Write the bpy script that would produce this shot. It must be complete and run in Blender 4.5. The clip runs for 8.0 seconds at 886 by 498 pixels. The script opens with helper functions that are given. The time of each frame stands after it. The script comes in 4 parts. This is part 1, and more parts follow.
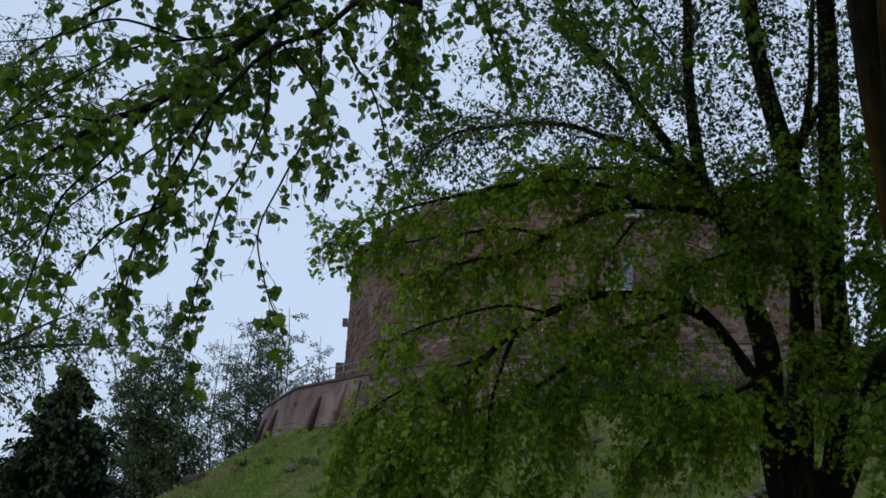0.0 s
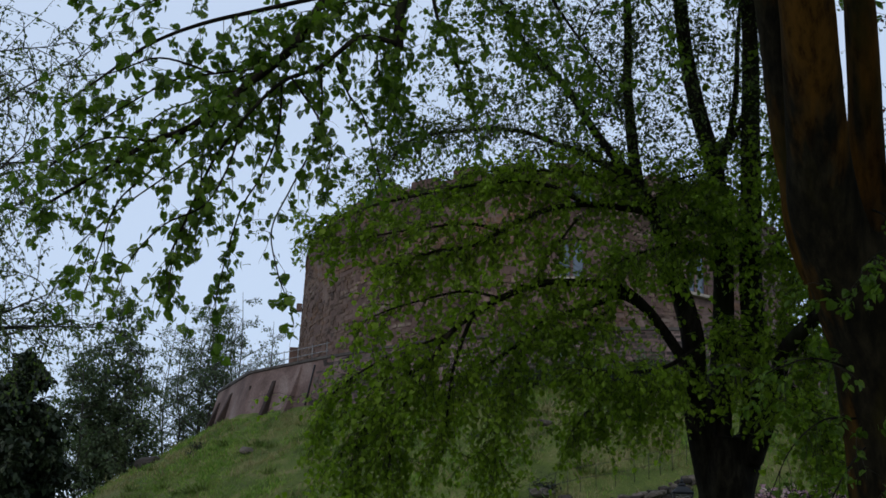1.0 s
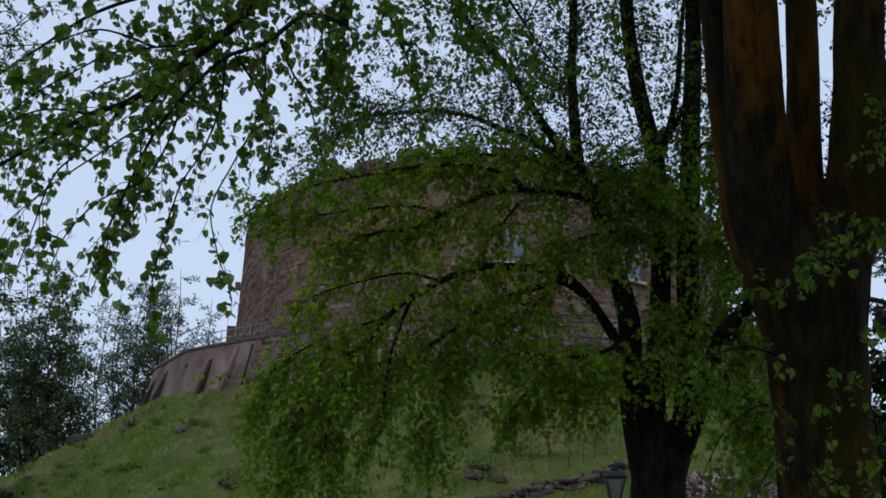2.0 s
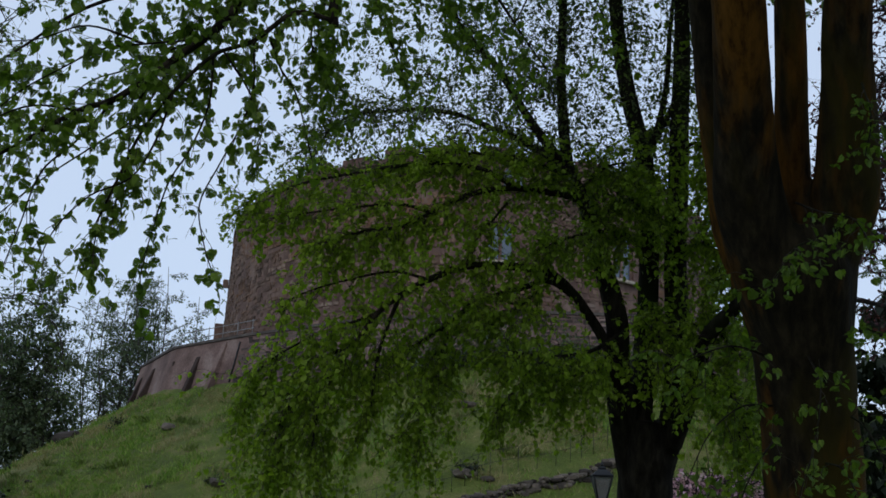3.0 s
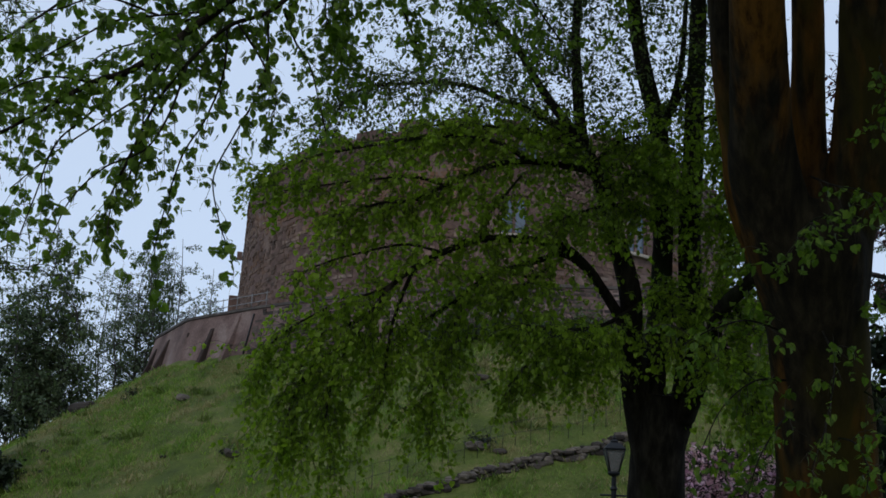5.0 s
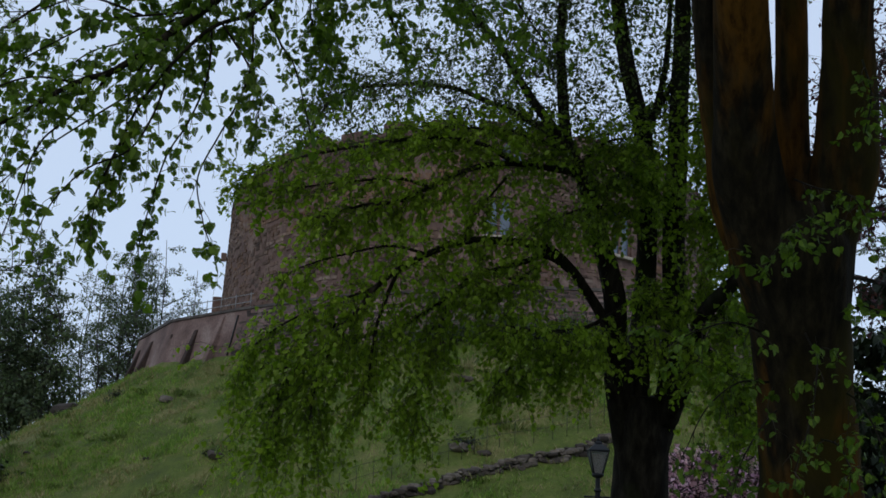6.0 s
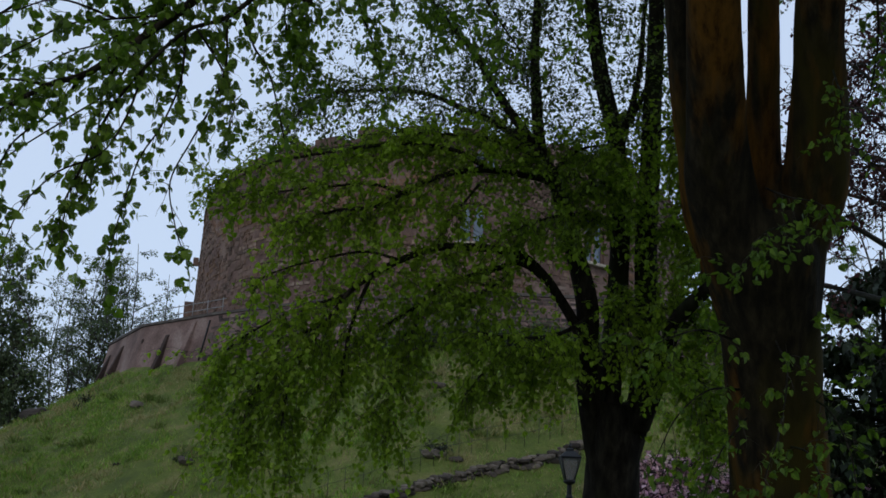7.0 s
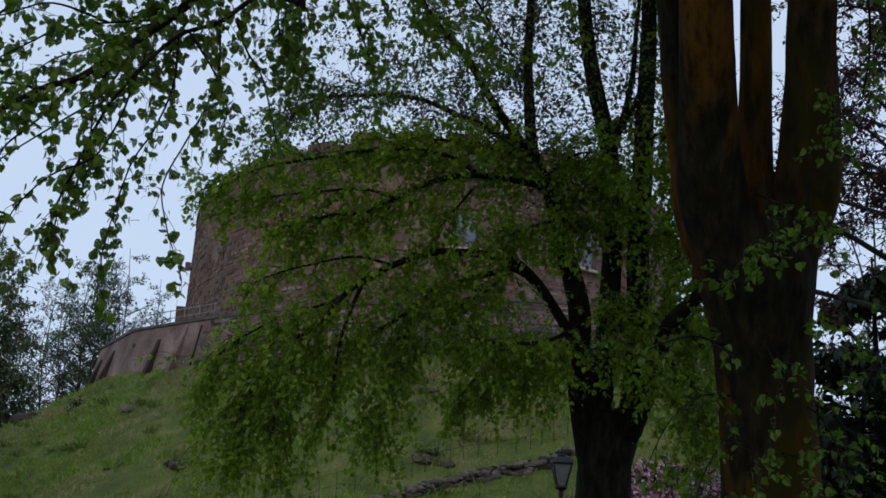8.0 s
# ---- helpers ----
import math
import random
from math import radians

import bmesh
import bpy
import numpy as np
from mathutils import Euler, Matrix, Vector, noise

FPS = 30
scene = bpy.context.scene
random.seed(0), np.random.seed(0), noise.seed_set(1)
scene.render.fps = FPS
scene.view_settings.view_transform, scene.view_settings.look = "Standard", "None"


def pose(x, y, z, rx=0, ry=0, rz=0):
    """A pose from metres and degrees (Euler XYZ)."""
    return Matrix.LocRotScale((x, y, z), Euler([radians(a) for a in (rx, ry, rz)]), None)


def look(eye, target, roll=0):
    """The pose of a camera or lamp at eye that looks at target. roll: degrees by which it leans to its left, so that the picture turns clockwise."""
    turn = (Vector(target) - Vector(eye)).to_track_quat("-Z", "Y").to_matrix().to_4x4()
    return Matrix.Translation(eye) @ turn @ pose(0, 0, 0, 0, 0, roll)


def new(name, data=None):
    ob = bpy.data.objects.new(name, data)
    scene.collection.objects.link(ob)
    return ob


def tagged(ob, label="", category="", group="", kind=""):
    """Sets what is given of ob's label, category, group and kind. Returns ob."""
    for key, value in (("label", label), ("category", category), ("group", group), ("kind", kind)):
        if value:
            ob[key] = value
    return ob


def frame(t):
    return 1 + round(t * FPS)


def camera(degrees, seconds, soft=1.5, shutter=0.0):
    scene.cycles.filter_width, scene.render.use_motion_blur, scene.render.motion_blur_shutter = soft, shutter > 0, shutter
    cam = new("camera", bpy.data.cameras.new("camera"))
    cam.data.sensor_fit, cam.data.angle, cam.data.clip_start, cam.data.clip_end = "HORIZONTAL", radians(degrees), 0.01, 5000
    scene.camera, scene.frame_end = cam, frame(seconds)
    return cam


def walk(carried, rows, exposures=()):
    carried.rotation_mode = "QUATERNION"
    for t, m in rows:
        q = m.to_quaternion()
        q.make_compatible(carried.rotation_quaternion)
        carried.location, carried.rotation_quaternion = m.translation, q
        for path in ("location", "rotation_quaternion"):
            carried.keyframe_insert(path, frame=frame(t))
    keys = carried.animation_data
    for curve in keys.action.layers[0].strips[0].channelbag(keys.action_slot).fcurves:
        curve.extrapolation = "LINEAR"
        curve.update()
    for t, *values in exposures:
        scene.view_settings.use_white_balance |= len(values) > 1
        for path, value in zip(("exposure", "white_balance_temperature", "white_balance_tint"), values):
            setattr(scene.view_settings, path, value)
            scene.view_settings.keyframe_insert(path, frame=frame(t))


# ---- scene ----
cam = camera(42, 8.0, soft=1.6)
walk(cam, (
    (0, pose(0.000, 1.100, 1.875, 106.300, -1.800, 5.900)),
    (0.2, pose(0.000, 0.700, 1.775, 106.400, -1.800, 5.400)),
    (0.4, pose(0.000, 0.275, 1.669, 106.320, -1.450, 4.900)),
    (0.5, pose(0.000, 0.180, 1.645, 106.333, -1.600, 4.750)),
    (0.6, pose(0.000, 0.055, 1.614, 106.090, -1.450, 4.412)),
    (0.8, pose(0.000, 0.020, 1.605, 106.040, -1.420, 3.860)),
    (1, pose(0.000, 0.000, 1.600, 105.695, -1.648, 3.471)),
    (1.5, pose(0.000, 0.000, 1.600, 105.527, -1.534, 1.840)),
    (2, pose(0.000, 0.000, 1.600, 104.915, -2.128, 0.298)),
    (2.2, pose(0.000, 0.000, 1.600, 105.092, -2.243, -0.299)),
    (3.3, pose(0.000, 0.000, 1.600, 104.510, -2.260, -0.353)),
    (3.5, pose(0.000, 0.000, 1.600, 104.013, -2.426, -0.605)),
    (4, pose(0.000, 0.000, 1.600, 103.963, -2.743, -0.483)),
    (4.5, pose(0.000, 0.000, 1.600, 103.644, -2.650, 0.194)),
    (4.7, pose(0.000, 0.000, 1.600, 103.494, -2.731, 0.345)),
    (5.8, pose(0.000, 0.000, 1.600, 103.577, -2.348, -0.218)),
    (6, pose(0.000, 0.000, 1.600, 103.619, -2.577, -0.503)),
    (6.5, pose(0.000, 0.000, 1.600, 103.879, -2.500, -1.003)),
    (7, pose(0.000, 0.000, 1.600, 103.986, -2.615, -1.879)),
    (7.5, pose(0.000, 0.000, 1.600, 104.114, -2.410, -1.532)),
    (8, pose(0.000, 0.000, 1.600, 104.271, -2.717, -2.293)),
), exposures=((0.0, -0.06), (8.0, -0.06)))

# ---- world and light: an overcast evening sky ----
SUN_EL, SUN_AZ = radians(40), radians(195)
world = bpy.data.worlds.new("evening_sky")
scene.world = world
world.use_nodes = True
wn = world.node_tree
wbg = wn.nodes["Background"]
sky = wn.nodes.new("ShaderNodeTexSky")
sky.sky_type, sky.sun_disc = "NISHITA", False
sky.sun_elevation, sky.sun_rotation = SUN_EL, SUN_AZ
sky.air_density, sky.dust_density, sky.ozone_density = 1.0, 2.5, 3.0
cloud = wn.nodes.new("ShaderNodeMix")
cloud.data_type = "RGBA"
cloud.inputs[0].default_value = 0.8
cloud.inputs[7].default_value = (6.9, 8.3, 10.6, 1)
wn.links.new(sky.outputs[0], cloud.inputs[6])
wn.links.new(cloud.outputs[2], wbg.inputs[0])
wbg.inputs[1].default_value = 0.1
sun = new("sun", bpy.data.lights.new("sun", "SUN"))
sun.data.energy, sun.data.angle, sun.data.color = 0.6, radians(30), (1.0, 0.86, 0.66)
sun.matrix_world = look((0, 0, 60), (-math.sin(SUN_AZ) * math.cos(SUN_EL), -math.cos(SUN_AZ) * math.cos(SUN_EL), 60 - math.sin(SUN_EL)))


# ---- materials ----
def material(name, rough=0.8, spec=0.3):
    m = bpy.data.materials.new(name)
    m.use_nodes = True
    b = m.node_tree.nodes["Principled BSDF"]
    b.inputs["Roughness"].default_value = rough
    b.inputs["Specular IOR Level"].default_value = spec
    return m, m.node_tree, b


def ramp_of(nt, source, stops):
    r = nt.nodes.new("ShaderNodeValToRGB")
    while len(r.color_ramp.elements) < len(stops):
        r.color_ramp.elements.new(0.5)
    for e, (p, c) in zip(r.color_ramp.elements, stops):
        e.position, e.color = p, (*c, 1)
    nt.links.new(source, r.inputs[0])
    return r.outputs[0]


def noise_of(nt, scale, detail=5.0, rough=0.6, stretch=(1, 1, 1), kind="Object"):
    tc = nt.nodes.new("ShaderNodeTexCoord")
    mp = nt.nodes.new("ShaderNodeMapping")
    mp.inputs["Scale"].default_value = stretch
    nt.links.new(tc.outputs[kind], mp.inputs[0])
    n = nt.nodes.new("ShaderNodeTexNoise")
    n.inputs["Scale"].default_value, n.inputs["Detail"].default_value, n.inputs["Roughness"].default_value = scale, detail, rough
    nt.links.new(mp.outputs[0], n.inputs["Vector"])
    return n.outputs["Fac"]


def blend(nt, a, b, fac, how="MIX"):
    x = nt.nodes.new("ShaderNodeMix")
    x.data_type, x.blend_type = "RGBA", how
    for sock, val in ((0, fac), (6, a), (7, b)):
        if isinstance(val, (int, float)):
            x.inputs[sock].default_value = val
        elif isinstance(val, tuple):
            x.inputs[sock].default_value = (*val, 1)
        else:
            nt.links.new(val, x.inputs[sock])
    return x.outputs[2]


def relief(nt, b, height, strength, dist):
    bp = nt.nodes.new("ShaderNodeBump")
    bp.inputs["Strength"].default_value, bp.inputs["Distance"].default_value = strength, dist
    nt.links.new(height, bp.inputs["Height"])
    nt.links.new(bp.outputs[0], b.inputs["Normal"])


def two_scale(name, dark, mid, light, big, small, rough=0.85, bump=0.4, dist=0.05, stretch=(1, 1, 1), spec=0.3):
    """A surface with large stains and a fine grain."""
    m, nt, b = material(name, rough, spec)
    col = ramp_of(nt, noise_of(nt, big, 4, 0.6, stretch), ((0.3, dark), (0.5, mid), (0.72, light)))
    grain = noise_of(nt, small, 6, 0.7, stretch)
    g = ramp_of(nt, grain, ((0.25, (0.55, 0.55, 0.55)), (0.75, (1.25, 1.25, 1.25))))
    nt.links.new(blend(nt, col, g, 1.0, "MULTIPLY"), b.inputs["Base Color"])
    relief(nt, b, grain, bump, dist)
    return m


def island_tint(name, dark, mid, light, rough=0.85, scale=3.0, spec=0.3, per_object=False, weather=False):
    """A material for many loose pieces: each piece has a shade of its own, and a grain over it."""
    m, nt, b = material(name, rough, spec)
    if per_object:
        rnd = nt.nodes.new("ShaderNodeObjectInfo").outputs["Random"]
    else:
        rnd = nt.nodes.new("ShaderNodeNewGeometry").outputs["Random Per Island"]
    col = ramp_of(nt, rnd, ((0.0, dark), (0.5, mid), (1.0, light)))
    grain = noise_of(nt, scale, 5, 0.65)
    stain = ramp_of(nt, noise_of(nt, 0.22, 5, 0.65, (1, 1, 2.6), "Object"), ((0.32, (0.55, 0.52, 0.52)), (0.5, (0.95, 0.95, 0.95)), (0.66, (1.5, 1.45, 1.4))))
    col = blend(nt, col, stain, 1.0, "MULTIPLY")
    if weather:
        # broad drifts of orange rubble, pale lime streaks along the courses, and soot
        col = blend(nt, col, (0.19, 0.095, 0.045), ramp_of(nt, noise_of(nt, 0.13, 4, 0.6, (1, 1, 1.6), "Object"), ((0.46, (0, 0, 0)), (0.62, (0.6, 0.6, 0.6)))))
        col = blend(nt, col, (0.34, 0.27, 0.23), ramp_of(nt, noise_of(nt, 0.2, 6, 0.7, (1, 1, 5.0)), ((0.56, (0, 0, 0)), (0.68, (0.75, 0.75, 0.75)))))
        col = blend(nt, col, (0.045, 0.034, 0.033), ramp_of(nt, noise_of(nt, 0.5, 6, 0.7, (1, 1, 2.0)), ((0.55, (0, 0, 0)), (0.7, (0.8, 0.8, 0.8)))))
    g = ramp_of(nt, grain, ((0.25, (0.6, 0.6, 0.6)), (0.75, (1.25, 1.25, 1.25))))
    nt.links.new(blend(nt, col, g, 1.0, "MULTIPLY"), b.inputs["Base Color"])
    relief(nt, b, grain, 0.4, 0.03)
    return m


def leaf_material(name, dark, mid, light, through_light=0.45, per_object=False):
    m, nt, b = material(name, 0.55, 0.25)
    if per_object:
        rnd = nt.nodes.new("ShaderNodeObjectInfo").outputs["Random"]
    else:
        rnd = nt.nodes.new("ShaderNodeNewGeometry").outputs["Random Per Island"]
    col = ramp_of(nt, rnd, ((0.0, dark), (0.55, mid), (1.0, light)))
    patch = ramp_of(nt, noise_of(nt, 0.7, 3, 0.6), ((0.3, (0.7, 0.75, 0.7)), (0.7, (1.2, 1.15, 1.1))))
    col = blend(nt, col, patch, 1.0, "MULTIPLY")
    nt.links.new(col, b.inputs["Base Color"])
    tr = nt.nodes.new("ShaderNodeBsdfTranslucent")
    nt.links.new(blend(nt, col, (1.1, 1.25, 0.6), 1.0, "MULTIPLY"), tr.inputs[0])
    mix = nt.nodes.new("ShaderNodeMixShader")
    mix.inputs[0].default_value = through_light
    nt.links.new(b.outputs[0], mix.inputs[1])
    nt.links.new(tr.outputs[0], mix.inputs[2])
    nt.links.new(mix.outputs[0], nt.nodes["Material Output"].inputs[0])
    return m


def bark_material(name, dark, mid, light, moss, moss_amount, patch=None):
    m, nt, b = material(name, 0.95, 0.06)
    ridges = noise_of(nt, 14, 8, 0.68, (1, 1, 0.3))
    col = ramp_of(nt, ridges, ((0.38, dark), (0.5, mid), (0.64, light)))
    big = noise_of(nt, 1.6, 4, 0.6, (1, 1, 0.45))
    lo = 0.62 - 0.25 * moss_amount
    mask = ramp_of(nt, big, ((lo, (0, 0, 0)), (lo + 0.14, (1, 1, 1))))
    col = blend(nt, col, moss, mask)
    if patch:
        streak = noise_of(nt, 1.5, 4, 0.6, (1.5, 1.5, 0.3))
        rust = ramp_of(nt, ridges, ((0.36, tuple(c * 0.35 for c in patch)), (0.5, patch), (0.66, tuple(c * 1.35 for c in patch))))
        col = blend(nt, col, rust, ramp_of(nt, streak, ((0.48, (0, 0, 0)), (0.6, (0.85, 0.85, 0.85)))))
    nt.links.new(col, b.inputs["Base Color"])
    relief(nt, b, ridges, 0.6, 0.04)
    return m


GRASS = two_scale("grass_ground", (0.045, 0.065, 0.01), (0.08, 0.11, 0.016), (0.15, 0.14, 0.05), 0.7, 7.0, 0.95, 0.8, 0.15)
BLADES = leaf_material("grass_blades", (0.08, 0.16, 0.017), (0.135, 0.25, 0.032), (0.25, 0.3, 0.09), 0.3)
TUSSOCK = leaf_material("tussock_blades", (0.04, 0.068, 0.009), (0.065, 0.1, 0.013), (0.1, 0.14, 0.03), 0.3)
DRY = leaf_material("dry_grass", (0.13, 0.13, 0.05), (0.22, 0.2, 0.1), (0.3, 0.26, 0.15), 0.3)
STONE_WALL = two_scale("sandstone_rubble", (0.08, 0.05, 0.043), (0.14, 0.09, 0.076), (0.22, 0.158, 0.13), 0.35, 3.0, 0.95, 0.8, 0.1)
STONES = island_tint("sandstone_blocks", (0.072, 0.047, 0.037), (0.116, 0.076, 0.059), (0.175, 0.125, 0.1), 0.92, 2.0, weather=True)
STONE_PIECE = island_tint("sandstone_block_pieces", (0.072, 0.047, 0.037), (0.116, 0.076, 0.059), (0.175, 0.125, 0.1), 0.92, 2.0, per_object=True, weather=True)
BRICK = two_scale("red_brick_wall", (0.08, 0.052, 0.047), (0.15, 0.1, 0.09), (0.235, 0.18, 0.165), 0.45, 7.0, 0.92, 0.5, 0.03)
COPING = two_scale("weathered_coping", (0.035, 0.03, 0.028), (0.065, 0.055, 0.05), (0.1, 0.09, 0.08), 1.2, 9.0, 0.9, 0.4, 0.02)
ASHLAR = two_scale("pale_ashlar", (0.3, 0.25, 0.2), (0.4, 0.35, 0.29), (0.5, 0.44, 0.37), 1.5, 12.0, 0.85, 0.3, 0.02)
RING_STONE = island_tint("grey_mauve_stone", (0.05, 0.042, 0.04), (0.085, 0.07, 0.066), (0.14, 0.115, 0.105), 0.95, 4.0)
# shaded copy of the brick: the shade is put into its dark colour
SHADOW_BRICK = two_scale("shaded_brick", (0.02, 0.014, 0.013), (0.036, 0.024, 0.021), (0.06, 0.04, 0.035), 0.8, 8.0, 0.95, 0.4, 0.03)
IRON = two_scale("black_painted_iron", (0.006, 0.008, 0.01), (0.01, 0.012, 0.015), (0.018, 0.02, 0.023), 4, 40, 0.6, 0.2, 0.003, spec=0.25)
GALV = two_scale("galvanised_rail", (0.12, 0.13, 0.135), (0.18, 0.19, 0.2), (0.24, 0.25, 0.26), 3, 30, 0.4, 0.1, 0.002, spec=0.5)
LIME_BARK = bark_material("mossy_lime_bark", (0.008, 0.007, 0.005), (0.016, 0.013, 0.008), (0.03, 0.024, 0.014), (0.034, 0.027, 0.006), 0.55, (0.088, 0.039, 0.006))
DARK_BARK = bark_material("dark_damp_bark", (0.007, 0.006, 0.005), (0.015, 0.013, 0.01), (0.03, 0.026, 0.02), (0.018, 0.024, 0.008), 0.4)
TWIG = two_scale("dark_twigs", (0.015, 0.012, 0.009), (0.03, 0.024, 0.018), (0.05, 0.04, 0.03), 6, 40, 0.85, 0.2, 0.002)
LEAF_NEAR = leaf_material("lime_leaf", (0.056, 0.104, 0.014), (0.095, 0.17, 0.021), (0.15, 0.235, 0.03), 0.5)
LEAF_PIECE = leaf_material("lime_leaf_pieces", (0.056, 0.104, 0.014), (0.095, 0.17, 0.021), (0.15, 0.235, 0.03), 0.5, per_object=True)
LEAF_MID = leaf_material("young_lime_leaf", (0.112, 0.18, 0.015), (0.185, 0.285, 0.024), (0.27, 0.38, 0.04), 0.55)
LEAF_FINE = leaf_material("fine_spring_leaf", (0.05, 0.075, 0.026), (0.085, 0.12, 0.042), (0.13, 0.17, 0.06), 0.5)
# haze is put into these two colours: greyer, bluer leaf and paler bark
LEAF_FAR = leaf_material("hazy_distant_leaf", (0.05, 0.08, 0.045), (0.085, 0.125, 0.07), (0.14, 0.175, 0.11), 0.4)
FAR_BARK = two_scale("hazy_distant_bark", (0.03, 0.03, 0.028), (0.055, 0.055, 0.05), (0.085, 0.085, 0.08), 2, 20, 0.9, 0.2, 0.02)
NEEDLE = leaf_material("dark_evergreen", (0.01, 0.018, 0.009), (0.018, 0.03, 0.013), (0.03, 0.045, 0.018), 0.1)
PURPLE = leaf_material("copper_leaf", (0.045, 0.016, 0.024), (0.085, 0.028, 0.042), (0.14, 0.05, 0.065), 0.35)
BLOSSOM = leaf_material("pink_blossom", (0.44, 0.22, 0.38), (0.6, 0.35, 0.53), (0.76, 0.56, 0.7), 0.35)

gm, gnt, gb = material("lantern_glass", 0.12, 0.5)
gb.inputs["Base Color"].default_value = (0.36, 0.4, 0.38, 1)
gb.inputs["Transmission Weight"].default_value = 0.75
LANTERN_GLASS = gm
gm, gnt, gb = material("leaded_window_glass", 0.12, 0.5)
gb.inputs["Base Color"].default_value = (0.08, 0.11, 0.15, 1)
gb.inputs["IOR"].default_value = 1.6
relief(gnt, gb, noise_of(gnt, 3.5, 2), 0.08, 0.05)
WINDOW_GLASS = gm


# ---- building blocks ----
def part(name, bm, mat, parent=None, label=""):
    me = bpy.data.meshes.new(name)
    bm.to_mesh(me)
    bm.free()
    me.materials.append(mat)
    ob = new(name, me)
    ob.parent = parent
    if label:
        ob["label"] = label
    return ob


def mesh_part(name, verts, faces, mat, parent=None, label="", smooth=False):
    me = bpy.data.meshes.new(name)
    me.from_pydata(verts, [], faces)
    if smooth:
        me.polygons.foreach_set("use_smooth", [True] * len(me.polygons))
    me.materials.append(mat)
    ob = new(name, me)
    ob.parent = parent
    if label:
        ob["label"] = label
    return ob


def thing(name, at, label, category, group="", kind=""):
    e = new(name)
    e.location = at
    e.empty_display_size = 0.2
    bpy.context.view_layer.update()
    return tagged(e, label, category, group, kind)


def keep_place(ob):
    """Keeps a part where it was built when its parent stands elsewhere."""
    p, m = ob.parent, Matrix()
    while p:
        m = p.matrix_parent_inverse @ p.matrix_basis @ m
        p = p.parent
    ob.matrix_parent_inverse = m.inverted()
    return ob


def box(bm, cx, cy, cz, sx, sy, sz, rot=None, bevel=0.0):
    m = Matrix.LocRotScale((cx, cy, cz), rot, (sx, sy, sz))
    made = bmesh.ops.create_cube(bm, size=1, matrix=m)
    if bevel:
        edges = list({e for v in made["verts"] for e in v.link_edges})
        bmesh.ops.bevel(bm, geom=edges, offset=bevel, segments=2, affect="EDGES")


CUBE_V = [(x, y, z) for x in (-0.5, 0.5) for y in (-0.5, 0.5) for z in (-0.5, 0.5)]
CUBE_F = [(0, 1, 3, 2), (4, 6, 7, 5), (0, 4, 5, 1), (2, 3, 7, 6), (0, 2, 6, 4), (1, 5, 7, 3)]


def spline(pts, steps=6):
    """A smooth line through the points."""
    p = [Vector(q) for q in pts]
    p = [2 * p[0] - p[1], *p, 2 * p[-1] - p[-2]]
    out = []
    for i in range(1, len(p) - 2):
        a, b, c, d = p[i - 1:i + 3]
        for k in range(steps):
            t = k / steps
            out.append(0.5 * (2 * b + (c - a) * t + (2 * a - 5 * b + 4 * c - d) * t * t + (3 * b - a - 3 * c + d) * t ** 3))
    return out + [p[-2]]


class Wood:
    """Collects tapered round branches into one mesh."""

    def __init__(self):
        self.v, self.f = [], []

    def tube(self, line, r0, r1, sides=8, rough=0.0, power=1.0, radii=None):
        n, base = len(line), len(self.v)
        side = None
        for i, q in enumerate(line):
            d = (line[min(i + 1, n - 1)] - line[max(i - 1, 0)]).normalized()
            side = d.orthogonal().normalized() if side is None else (side - d * side.dot(d)).normalized()
            up = d.cross(side)
            t = i / (n - 1)
            r = radii(t) if radii else r0 + (r1 - r0) * t ** power
            for k in range(sides):
                a = 2 * math.pi * k / sides
                rr = r
                if rough:
                    rr *= 1 + rough * noise.noise(Vector((math.cos(a) * 1.3, math.sin(a) * 1.3, 0)) + q * 1.1) + 0.4 * rough * noise.noise(q * 5 + Vector((a, 0, 0)))
                self.v.append(tuple(q + side * (rr * math.cos(a)) + up * (rr * math.sin(a))))
        for i in range(n - 1):
            for k in range(sides):
                a, b = base + i * sides + k, base + i * sides + (k + 1) % sides
                self.f.append((a, b, b + sides, a + sides))
        self.f.append(tuple(range(base + (n - 1) * sides, base + n * sides)))
        self.f.append(tuple(range(base + sides - 1, base - 1, -1)))

    def put(self, name, mat, parent, label="", kind="", grown=0.0):
        """grown: the voxel at which the tubes grow together into one trunk."""
        ob = mesh_part(name, self.v, self.f, mat, parent, label, True)
        if grown:
            r = ob.modifiers.new("grown_together", "REMESH")
            r.mode, r.voxel_size, r.use_smooth_shade = "VOXEL", grown, True
            sm = ob.modifiers.new("worn", "SMOOTH")
            sm.factor, sm.iterations = 0.5, 5
        keep_place(ob)
        if kind:
            ob["kind"] = kind
        return ob


# a heart-shaped leaf with a toothed edge, folded along its rib, 1 unit long along +x
_half = ((0.0, 0.0, 0.0), (0.36, 0.0, 0.02), (0.72, 0.0, -0.02), (1.05, 0.0, -0.14), (-0.05, 0.32, 0.04), (0.34, 0.52, 0.07), (0.36, 0.48, 0.05), (0.69, 0.36, 0.02), (0.71, 0.33, 0.02), (0.9, 0.15, -0.06))
LEAF_V = np.array(_half + tuple((x, -y, z + 0.03) for x, y, z in _half))
LEAF_F = ((0, 1, 5, 4), (1, 2, 7, 6), (2, 3, 9, 8), (10, 14, 15, 11), (11, 16, 17, 12), (12, 18, 19, 13))
BLADE_V = np.array(((0, -0.05, 0), (0, 0.05, 0), (0.6, 0.04, -0.05), (1, 0.0, -0.22)))
BLADE_F = ((0, 3, 2, 1),)
